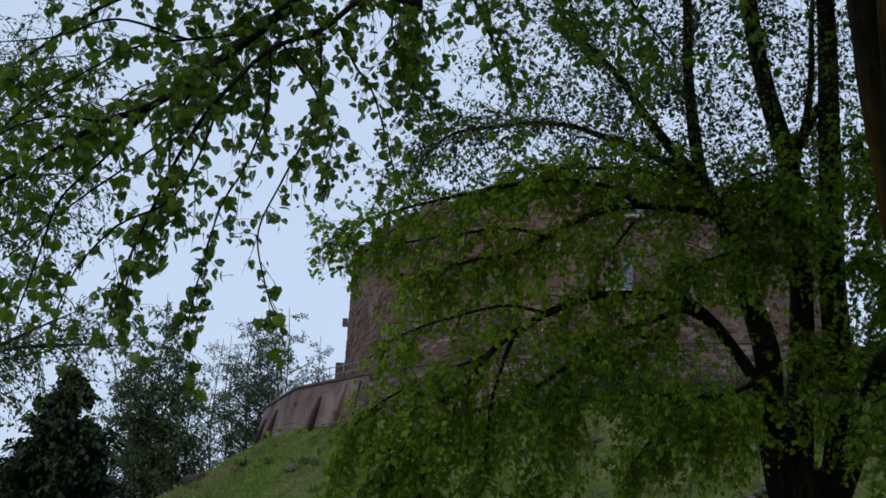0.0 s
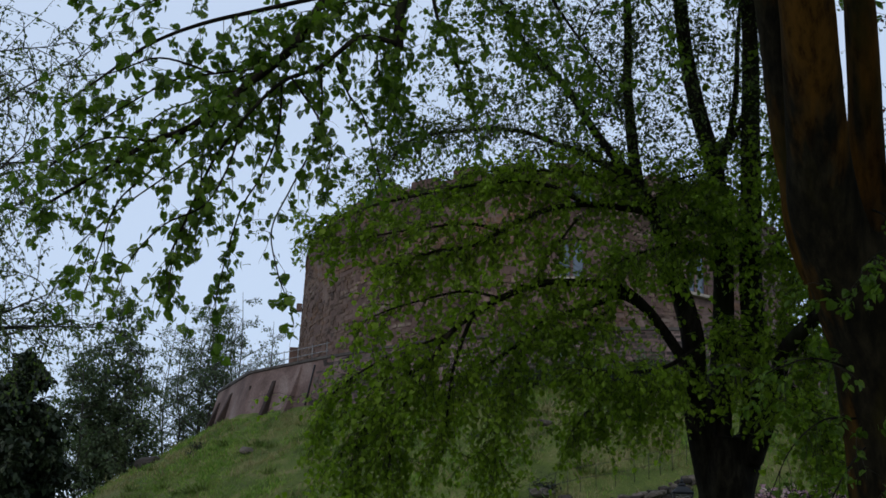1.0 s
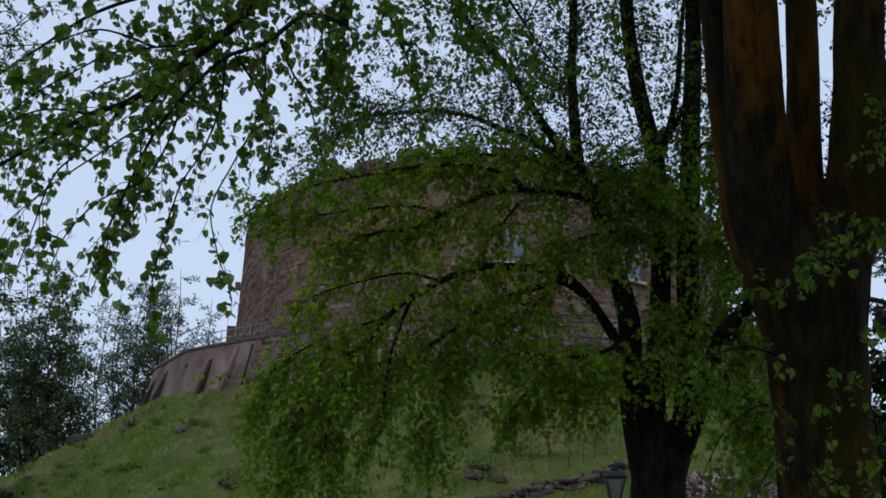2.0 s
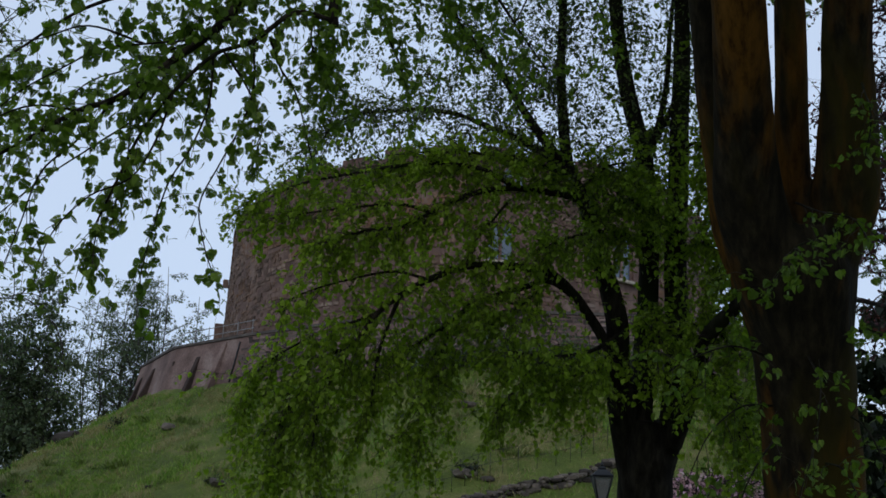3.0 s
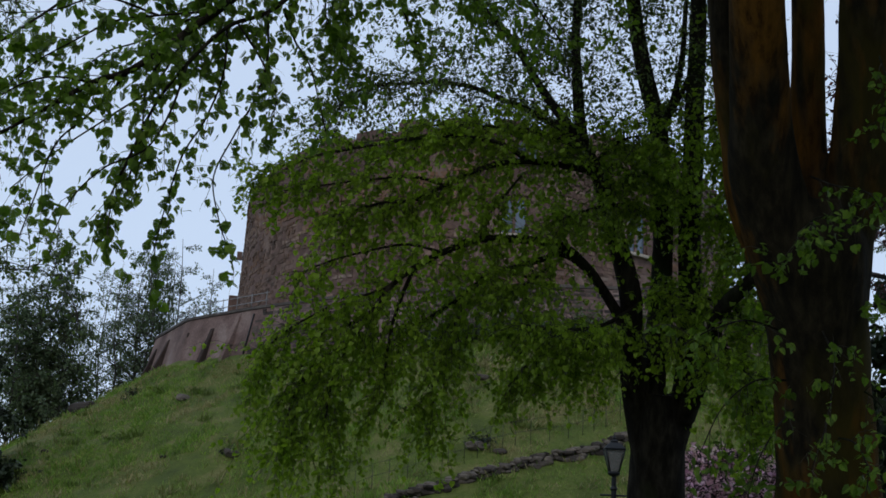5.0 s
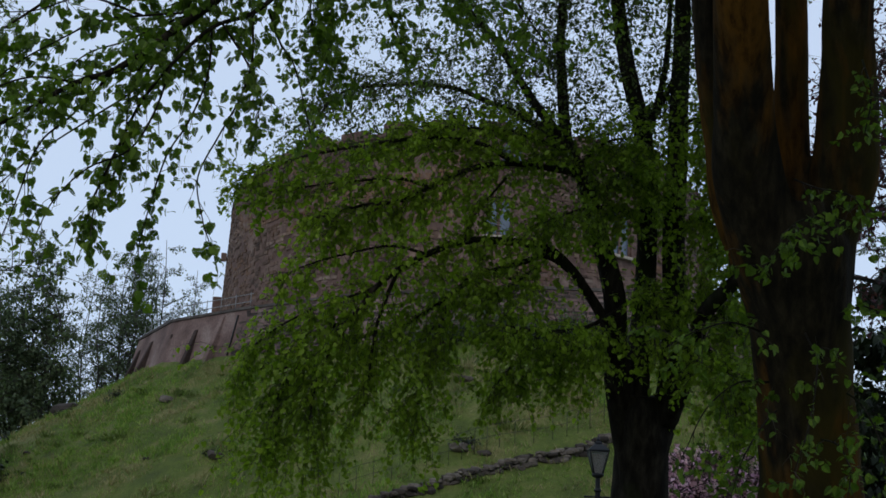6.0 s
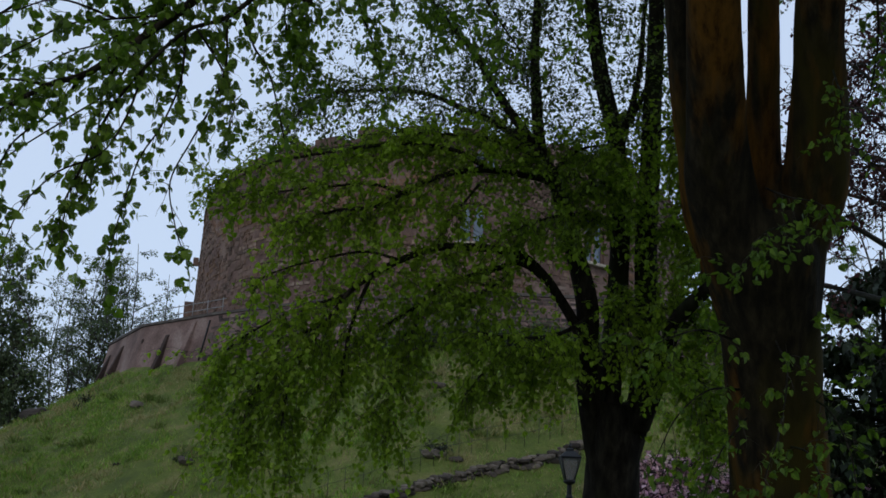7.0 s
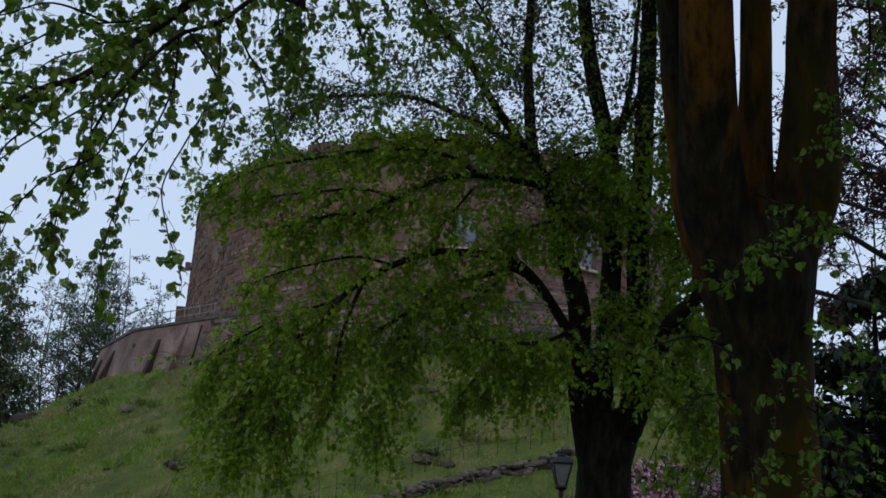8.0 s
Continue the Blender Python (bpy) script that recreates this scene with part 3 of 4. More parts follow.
# ---- the near lime tree: a forked trunk and a limb that hangs over the lawn ----
def near_lime():
    tree = thing("lime_tree", (2.92, 7.6, -0.15), "large mossy lime tree with three stems and hanging spring leaves", "tree", "lime trees")
    w = Wood()

    def taper(*radii):
        """Radii that go evenly along a stem."""
        return lambda t: float(np.interp(t, np.linspace(0, 1, len(radii)), radii))

    w.tube(spline(((2.70, 8.35, 0.77), (2.63, 8.19, 1.41), (2.56, 8.02, 2.08), (2.50, 7.88, 2.64), (2.45, 7.79, 3.02), (2.40, 7.71, 3.32), (2.37, 7.65, 3.58), (2.37, 7.64, 3.84)), 6),
           0, 0, 28, 0.09, radii=taper(0.62, 0.4, 0.345, 0.325, 0.335, 0.35, 0.37, 0.28))
    for pts, radii in (
        (((2.29, 7.73, 3.24), (2.16, 7.58, 3.63), (2.02, 7.44, 4.02), (1.96, 7.30, 4.37), (1.91, 7.14, 4.79), (1.87, 7.01, 5.30), (1.73, 6.69, 6.62), (1.48, 6.15, 8.35)), (0.24, 0.25, 0.235, 0.2, 0.188, 0.18, 0.16, 0.11)),
        (((2.22, 7.82, 3.49), (2.04, 7.77, 3.92), (1.92, 7.72, 4.32), (1.82, 7.64, 4.83), (1.77, 7.60, 5.42), (1.60, 7.48, 6.72)), (0.22, 0.2, 0.125, 0.105, 0.1, 0.07)),
        (((2.39, 7.86, 3.35), (2.39, 7.79, 3.82), (2.40, 7.75, 4.22), (2.40, 7.67, 4.74), (2.39, 7.59, 5.45), (2.33, 7.38, 7.15)), (0.24, 0.19, 0.145, 0.118, 0.114, 0.08)),
        (((2.55, 7.75, 3.17), (2.62, 7.63, 3.66), (2.70, 7.53, 4.04), (2.71, 7.45, 4.38), (2.69, 7.34, 4.83), (2.67, 7.22, 5.28), (2.72, 6.76, 7.16)), (0.23, 0.19, 0.235, 0.212, 0.18, 0.166, 0.11)),
    ):
        w.tube(spline(pts), 0, 0, 18, 0.07, radii=taper(*radii))
    w.tube(spline(((2.46, 7.72, 3.40), (2.50, 7.69, 3.68), (2.51, 7.64, 3.88), (2.52, 7.60, 4.0))), 0, 0, 14, 0.05, radii=taper(0.28, 0.24, 0.15, 0.05))
    w.put("trunk", LIME_BARK, tree, "mossy forked trunk with rust-brown streaks", grown=0.022)

    # the overhanging limb, high above the eye, and its branches
    s = Spray(3)
    limbs = [
        (((-0.45, 6.60, 6.53), (-0.86, 6.20, 5.46), (-1.08, 5.70, 4.65), (-1.16, 5.30, 4.15), (-1.37, 5.20, 3.88), (-1.56, 5.00, 3.59), (-1.70, 4.90, 3.48), (-1.87, 4.80, 3.30), (-2.10, 4.80, 3.15)), 0.032, 0.006),
        (((-0.13, 6.50, 6.73), (-0.56, 6.00, 5.24), (-0.65, 5.60, 4.52), (-0.64, 5.50, 4.23)), 0.034, 0.024),
        (((-0.64, 5.50, 4.26), (-0.83, 5.40, 4.25), (-1.01, 5.30, 4.04), (-1.18, 5.20, 3.91), (-1.33, 5.10, 3.67), (-1.46, 5.10, 3.46), (-1.53, 5.00, 3.15), (-1.61, 5.00, 2.92)), 0.015, 0.004),
        (((-0.95, 5.40, 4.11), (-0.88, 5.40, 3.94), (-0.80, 5.40, 3.82), (-0.74, 5.40, 3.64), (-0.69, 5.40, 3.46)), 0.006, 0.0025),
        (((-1.44, 5.20, 3.82), (-1.51, 5.10, 3.55), (-1.51, 5.10, 3.32), (-1.53, 5.05, 3.09), (-1.61, 5.00, 2.88)), 0.006, 0.0025),
        (((-1.37, 5.20, 3.88), (-1.50, 5.20, 3.60), (-1.67, 5.15, 3.42), (-1.81, 5.10, 3.28), (-1.93, 5.10, 3.18), (-2.05, 5.00, 2.99)), 0.006, 0.0025),
        (((-1.28, 5.25, 4.01), (-1.49, 5.10, 3.91), (-1.66, 5.00, 3.83), (-1.82, 4.90, 3.67), (-1.95, 4.80, 3.51), (-2.12, 4.80, 3.32)), 0.006, 0.0025),
        (((-1.49, 5.10, 3.91), (-1.70, 4.90, 3.90), (-1.88, 4.80, 3.78), (-2.06, 4.70, 3.71)), 0.006, 0.002),
        (((-1.18, 5.20, 3.91), (-1.19, 5.25, 3.68), (-1.27, 5.30, 3.46), (-1.36, 5.30, 3.28), (-1.42, 5.30, 3.00), (-1.45, 5.30, 2.80)), 0.006, 0.0025),
        (((-1.01, 5.30, 4.04), (-0.99, 5.30, 3.80), (-1.03, 5.30, 3.60), (-1.12, 5.30, 3.39), (-1.20, 5.30, 3.18), (-1.16, 5.30, 2.98), (-1.11, 5.30, 2.85)), 0.006, 0.0025),
        (((-1.13, 5.20, 3.93), (-1.01, 5.30, 3.77), (-0.94, 5.35, 3.61), (-0.96, 5.35, 3.51)), 0.006, 0.0025),
        (((-1.56, 5.00, 3.59), (-1.71, 4.95, 3.35), (-1.83, 4.90, 3.18), (-1.89, 4.90, 2.94), (-1.94, 4.90, 2.74)), 0.006, 0.0025),
        (((-1.70, 4.90, 3.48), (-1.84, 4.80, 3.46), (-1.94, 4.70, 3.38), (-2.08, 4.70, 3.28)), 0.006, 0.0025),
        (((-1.33, 5.10, 3.67), (-1.36, 5.00, 3.39), (-1.44, 4.95, 3.19), (-1.60, 4.90, 3.08), (-1.73, 4.90, 2.93), (-1.79, 4.90, 2.77)), 0.006, 0.0025),
        (((-0.56, 6.00, 5.24), (-0.51, 6.10, 4.79), (-0.40, 6.20, 4.52), (-0.31, 6.30, 4.34)), 0.014, 0.004),
        (((-0.65, 5.60, 4.52), (-0.78, 5.70, 4.30), (-0.73, 5.80, 4.12), (-0.64, 5.90, 4.00)), 0.006, 0.0025),
        (((-1.08, 5.70, 4.65), (-1.35, 5.40, 4.41), (-1.60, 5.20, 4.23), (-1.79, 5.00, 4.02), (-1.97, 4.90, 3.80), (-2.11, 4.80, 3.61)), 0.014, 0.004),
        (((-0.56, 6.00, 5.24), (-0.26, 6.20, 5.04), (-0.05, 6.40, 4.86), (0.10, 6.50, 4.58)), 0.006, 0.0025),
        (((-0.65, 5.60, 4.52), (-0.88, 5.50, 4.51), (-1.09, 5.40, 4.39), (-1.28, 5.40, 4.26), (-1.37, 5.40, 4.07)), 0.006, 0.0025),
        (((-0.86, 6.20, 5.46), (-1.29, 5.80, 4.98), (-1.63, 5.50, 4.68), (-1.87, 5.30, 4.43), (-2.07, 5.20, 4.24)), 0.006, 0.0025),
        (((0.38, 7.00, 5.02), (0.56, 7.20, 5.42), (0.89, 7.40, 5.50), (1.07, 7.50, 5.25), (1.03, 7.50, 4.99)), 0.006, 0.0025),
        (((2.95, 7.30, 6.48), (3.00, 7.10, 5.49), (2.97, 7.00, 4.94), (2.85, 6.90, 4.46)), 0.014, 0.004),
        (((-1.28, 5.25, 4.01), (-1.48, 5.40, 4.00), (-1.70, 5.50, 3.94), (-1.87, 5.50, 3.87), (-2.02, 5.50, 3.71)), 0.006, 0.0025),
        (((-0.45, 6.60, 6.53), (0.08, 6.80, 5.43), (0.38, 7.00, 5.02), (0.59, 7.00, 4.71)), 0.016, 0.004),
    ]
    lines = []
    for pts, r0, r1 in limbs:
        w = Wood()
        line = spline(pts)
        lines.append(line)
        w.tube(line, r0, r1, 8, 0.12)
        w.put("limb", DARK_BARK, tree, "dark overhanging limb")
    for i, cnt, ln, t0 in ((0, 42, 0.34, 0.3), (2, 36, 0.3, 0.1), (3, 12, 0.14, 0.2), (4, 12, 0.22, 0.1), (5, 6, 0.22, 0.15), (6, 16, 0.3, 0.05), (7, 4, 0.18, 0.4), (8, 15, 0.22, 0.1), (9, 12, 0.2, 0.05), (10, 18, 0.2, 0.1), (11, 5, 0.2, 0.15), (12, 6, 0.26, 0.1), (13, 8, 0.2, 0.1), (14, 24, 0.35, 0.15), (15, 26, 0.32, 0.1), (23, 16, 0.45, 0.3), (16, 18, 0.34, 0.1), (17, 30, 0.38, 0.1), (18, 50, 0.34, 0.1), (19, 16, 0.35, 0.15), (1, 20, 0.3, 0.5), (20, 12, 0.4, 0.1), (21, 12, 0.35, 0.2), (22, 20, 0.3, 0.1)):
        s.along(lines[i], cnt, ln, 0.9, 0.042, 0.6, t0, 0.05, 1, 0.08, 0.0022, tuft=4, wide=0.65, loose=0.5)
    # long hanging twigs at their ends
    for i, cnt, ln in ((2, 3, 0.4), (4, 2, 0.4), (5, 1, 0.45), (8, 2, 0.4), (9, 1, 0.3), (11, 1, 0.4), (13, 1, 0.4), (12, 1, 0.5)):
        s.along(lines[i], cnt, ln, 2.0, 0.042, 0.35, 0.5, -0.1, 1, 0.085, 0.0022, tuft=4, wide=0.65, loose=0.5)
    # leafy shoots low on the trunk
    low = Spray(4)
    foot, neck = Vector((2.58, 8.07, 1.90)), Vector((2.39, 7.68, 3.47))
    for k in range(14):
        a = low.rng.uniform(2.6, 6.2)
        q = foot.lerp(neck, low.rng.uniform(0, 1) ** 1.2) + Vector((math.cos(a), math.sin(a), 0)) * 0.36
        low.twig(q, (math.cos(a) - 0.15, math.sin(a), 0.35), low.rng.uniform(0.2, 0.6), 0.8, 0.06, 0.09, 0.003, tuft=3, wide=0.8)
    for pts in (((2.14, 7.60, 2.97), (1.83, 7.20, 2.95), (1.57, 7.00, 2.85), (1.36, 6.90, 2.73)),
                ((2.20, 7.70, 2.65), (1.89, 7.30, 2.58), (1.64, 7.10, 2.38), (1.48, 7.00, 2.09)),
                ((2.25, 7.70, 2.46), (2.01, 7.20, 2.30), (1.83, 7.00, 2.07), (1.76, 7.00, 1.84)),
                ((2.39, 7.50, 2.97), (2.30, 7.00, 2.67), (2.18, 6.80, 2.30), (2.05, 6.70, 2.00)),
                ((2.73, 7.70, 3.17), (2.81, 7.40, 3.12), (2.91, 7.20, 2.94), (3.00, 7.10, 2.71)),
                ((2.71, 7.80, 2.64), (2.71, 7.40, 2.49), (2.75, 7.20, 2.22), (2.75, 7.10, 1.95)),
                ((2.29, 7.30, 3.95), (2.27, 6.80, 3.74), (2.40, 6.60, 3.64), (2.46, 6.50, 3.47)),
                ((2.36, 7.20, 3.66), (2.15, 6.90, 3.53), (2.01, 6.80, 3.35)),
                ((2.54, 7.80, 2.30), (2.48, 7.20, 2.21), (2.48, 7.00, 2.03), (2.40, 6.90, 1.80)),
                ((2.66, 7.00, 4.69), (2.63, 6.80, 4.37), (2.54, 6.70, 4.07))):
        w = Wood()
        line = spline(pts)
        w.tube(line, 0.008, 0.003, 6)
        w.put("shoot_branch", DARK_BARK, tree)
        low.along(line, 11, 0.32, 0.9, 0.047, 0.6, 0.1, 0.0, 1, 0.1, 0.003, tuft=3, wide=0.8)
    s.put(tree, LEAF_NEAR, "hanging heart-shaped spring leaves", TWIG, singly=300)
    # unseen top of the crown, spread towards the camera to keep sky light off
    shading_crown(tree, (3.4, 4.8, 9.3), (5.6, 8.2, 3.2), 5, 27000, 0.15, LEAF_NEAR)
    # an unseen mass of leaves low on the right, added to shade the trunk
    shading_crown(tree, (6.6, 1.4, 5.2), (3.5, 3.4, 2.9), 7, 16000, 0.15, LEAF_NEAR)
    low.put(tree, LEAF_NEAR, "yellow-green shoots on the trunk", TWIG, crown="shoot_foliage")
    return tree


near_lime()


# ---- the second lime tree behind it, with arching limbs ----
def second_lime():
    tree = thing("lime_tree", (2.0, 9.8, -0.1), "dark forked lime tree with long arching limbs in young leaf", "tree", "lime trees")
    w = Wood()
    w.tube(spline(((1.84, 10.50, 0.82), (1.81, 10.35, 1.44), (1.79, 10.25, 1.91), (1.79, 10.20, 2.25), (1.78, 10.10, 2.53), (1.79, 10.05, 2.80))), 0, 0, 22, 0.1,
           radii=lambda t: 0.25 + 0.1 * max(0, 1 - t * 4) ** 2 - 0.08 * max(0, t * 2 - 1) ** 2)
    stems = {
        "a": (((1.75, 10.25, 1.91), (1.69, 10.15, 2.29), (1.62, 10.10, 2.62), (1.55, 10.00, 2.93), (1.50, 9.90, 3.23), (1.49, 9.80, 3.56), (1.42, 9.75, 3.85), (1.31, 9.70, 4.18), (1.23, 9.65, 4.47), (1.13, 9.65, 4.73), (0.97, 9.70, 4.94), (0.80, 9.80, 5.16)), 0.17, 0.045),
        "b": (((1.78, 10.20, 2.20), (1.75, 10.15, 2.58), (1.74, 10.10, 2.92), (1.77, 10.10, 3.38), (1.80, 10.05, 3.88), (1.80, 10.00, 4.39), (1.78, 10.00, 4.81), (1.74, 9.95, 5.23), (1.63, 9.90, 5.64), (1.54, 9.85, 6.06), (1.48, 9.80, 6.49), (1.40, 9.70, 7.60)), 0.12, 0.065),
        "c": (((1.85, 10.25, 1.96), (1.88, 10.15, 2.30), (1.95, 10.10, 2.59), (2.03, 10.10, 2.94), (2.05, 10.00, 3.37), (2.04, 10.00, 3.88), (2.04, 10.00, 4.40), (2.07, 10.00, 4.93), (2.10, 10.05, 5.50), (2.14, 10.10, 6.09), (2.15, 10.10, 6.67), (2.12, 9.95, 7.91)), 0.15, 0.07),
        "d": (((1.98, 10.00, 2.58), (2.07, 9.80, 2.90), (2.12, 9.60, 3.16), (2.17, 9.40, 3.42), (2.28, 9.20, 3.57), (2.42, 9.00, 3.71), (2.61, 8.80, 3.92)), 0.095, 0.05),
        "e": (((1.08, 9.65, 4.72), (1.02, 9.75, 5.12), (0.99, 9.85, 5.59), (0.98, 9.95, 6.08), (1.00, 10.00, 6.57), (0.99, 10.10, 7.33)), 0.06, 0.035),
        "f": (((1.75, 9.95, 5.15), (1.91, 10.05, 5.55), (2.02, 10.20, 6.07), (2.07, 10.30, 6.59), (2.15, 10.40, 7.19)), 0.04, 0.018),
        "g": (((2.13, 10.10, 5.89), (2.03, 10.20, 5.70), (1.87, 10.10, 5.37)), 0.035, 0.025),
        "h": (((0.97, 9.72, 5.03), (0.74, 9.80, 5.37), (0.56, 9.90, 5.70), (0.42, 10.00, 5.99), (0.18, 10.20, 6.36), (-0.02, 10.40, 6.72), (-0.20, 10.50, 7.13)), 0.05, 0.015),
    }
    line = {}
    for key, (pts, r0, r1) in stems.items():
        line[key] = spline(pts)
        if r1 > 0.045:
            w.tube(line[key], r0, r1, 14, 0.12, 0.8)
        else:
            thin = Wood()
            thin.tube(line[key], r0, r1, 10, 0.12, 0.8)
            thin.put("stem", DARK_BARK, tree)
    w.put("trunk", DARK_BARK, tree, "dark damp trunk parting into upright stems", grown=0.018)
    limbs = {
        "l1": (((1.52, 9.90, 3.18), (1.38, 9.80, 3.43), (1.23, 9.70, 3.63), (1.07, 9.60, 3.81), (0.84, 9.45, 3.94), (0.47, 9.25, 3.93), (0.13, 9.10, 3.87), (-0.14, 9.00, 3.73), (-0.36, 8.90, 3.57), (-0.53, 8.85, 3.41), (-0.68, 8.80, 3.18), (-0.83, 8.75, 3.07), (-1.10, 8.70, 2.96)), 0.052, 0.01),
        "l2": (((1.12, 9.60, 3.75), (0.88, 9.60, 3.90), (0.67, 9.50, 3.82), (0.41, 9.40, 3.71), (0.22, 9.35, 3.63), (0.07, 9.30, 3.47), (-0.15, 9.25, 3.29), (-0.35, 9.20, 3.17), (-0.71, 9.15, 3.03), (-1.05, 9.10, 2.86), (-1.34, 9.00, 2.70)), 0.03, 0.007),
        "l3": (((1.15, 9.65, 4.65), (0.93, 9.55, 4.67), (0.55, 9.35, 4.64), (0.26, 9.20, 4.55), (0.03, 9.10, 4.43), (-0.15, 9.00, 4.29), (-0.39, 8.90, 4.13), (-0.61, 8.80, 4.07), (-0.83, 8.75, 3.99), (-1.02, 8.70, 3.90)), 0.034, 0.007),
        "l4": (((0.80, 9.80, 5.14), (0.54, 9.80, 5.27), (0.29, 9.80, 5.37), (0.02, 9.80, 5.47), (-0.29, 9.85, 5.52), (-0.60, 9.90, 5.51), (-0.92, 10.00, 5.50), (-1.13, 10.10, 5.40), (-1.26, 10.20, 5.21)), 0.03, 0.007),
        "l5": (((0.55, 9.35, 4.64), (0.28, 9.20, 4.74), (-0.06, 9.10, 4.75), (-0.43, 9.00, 4.68), (-0.78, 8.90, 4.57), (-1.14, 8.90, 4.48), (-1.46, 8.90, 4.37), (-1.65, 8.90, 4.27)), 0.022, 0.006),
        "l15": (((1.04, 9.70, 4.87), (0.78, 9.50, 4.91), (0.47, 9.40, 4.95), (0.13, 9.30, 4.92), (-0.20, 9.20, 4.88), (-0.53, 9.10, 4.80)), 0.022, 0.006),
        "l6": (((-0.36, 8.90, 3.57), (-0.44, 8.85, 3.34), (-0.51, 8.85, 3.07), (-0.54, 8.85, 2.76), (-0.57, 8.90, 2.46)), 0.016, 0.005),
        "l7": (((1.53, 9.80, 3.51), (1.22, 9.40, 3.28), (0.97, 9.20, 3.19), (0.73, 9.00, 3.15), (0.50, 8.90, 3.16)), 0.022, 0.006),
        "l8": (((-0.68, 8.80, 3.18), (-0.80, 8.75, 2.95), (-0.91, 8.70, 2.68), (-0.95, 8.70, 2.42), (-0.96, 8.70, 2.17)), 0.014, 0.005),
        "l9": (((2.09, 10.00, 5.26), (2.20, 9.80, 5.28), (2.27, 9.60, 5.02), (2.32, 9.50, 4.63)), 0.02, 0.006),
        "l10": (((2.04, 10.00, 4.24), (2.16, 9.70, 4.32), (2.29, 9.50, 4.18), (2.38, 9.40, 3.86)), 0.02, 0.006),
        "l11": (((1.78, 10.00, 4.28), (1.55, 9.70, 4.37), (1.26, 9.40, 4.30), (0.95, 9.20, 4.16), (0.67, 9.10, 4.00)), 0.018, 0.006),
        "l12": (((0.48, 9.30, 4.49), (0.35, 9.20, 4.29), (0.24, 9.15, 4.13), (0.14, 9.10, 3.88)), 0.012, 0.005),
        "l13": (((-1.05, 9.10, 2.86), (-1.20, 9.00, 2.66), (-1.27, 9.00, 2.44), (-1.30, 9.00, 2.22)), 0.014, 0.005),
        "l14": (((0.41, 9.40, 3.71), (0.58, 9.40, 3.64), (0.61, 9.40, 3.71)), 0.012, 0.008),
        "l16": (((0.07, 9.30, 3.47), (-0.03, 9.20, 3.15), (-0.13, 9.10, 2.76), (-0.18, 9.10, 2.41)), 0.014, 0.005),
        "l17": (((2.11, 9.60, 3.19), (2.22, 9.30, 3.08), (2.31, 9.10, 2.82), (2.32, 9.00, 2.51)), 0.016, 0.005),
        "l18": (((-0.15, 9.00, 4.29), (-0.40, 8.90, 4.32), (-0.76, 8.80, 4.25), (-1.11, 8.80, 4.19), (-1.42, 8.80, 4.13)), 0.014, 0.005),
        "l19": (((-0.14, 9.00, 3.73), (-0.42, 8.90, 3.76), (-0.72, 8.80, 3.67), (-1.02, 8.75, 3.56), (-1.22, 8.70, 3.45)), 0.013, 0.005),
        "l21": (((1.13, 9.65, 4.73), (1.28, 9.60, 4.90), (1.51, 9.50, 4.96), (1.79, 9.40, 4.85)), 0.016, 0.005),
        "l22": (((1.24, 9.65, 4.45), (1.42, 9.50, 4.56), (1.59, 9.40, 4.59), (1.77, 9.30, 4.47)), 0.016, 0.005),
        "l23": (((2.01, 10.00, 3.57), (2.13, 9.70, 3.59), (2.28, 9.50, 3.49), (2.41, 9.30, 3.27)), 0.016, 0.005),
        "l24": (((1.51, 9.90, 3.33), (1.25, 9.60, 3.15), (0.95, 9.40, 3.03), (0.66, 9.20, 2.95), (0.43, 9.10, 2.74)), 0.014, 0.005),
        "l25": (((1.79, 10.00, 3.87), (1.79, 9.70, 3.70), (1.79, 9.50, 3.44), (1.75, 9.40, 3.14)), 0.012, 0.004),
        "l26": (((0.92, 9.50, 3.92), (0.71, 9.30, 3.69), (0.50, 9.10, 3.50), (0.32, 9.00, 3.38)), 0.012, 0.004),
        "l20": (((-0.53, 8.85, 3.41), (-0.74, 8.80, 3.31), (-0.99, 8.75, 3.20), (-1.28, 8.70, 3.01), (-1.48, 8.70, 2.82)), 0.013, 0.005),
    }
    for key, (pts, r0, r1) in limbs.items():
        w = Wood()
        line[key] = spline(pts)
        w.tube(line[key], r0, r1, 10, 0.15)
        w.put("limb", DARK_BARK, tree, "long arching dark limb")
    s = Spray(11)
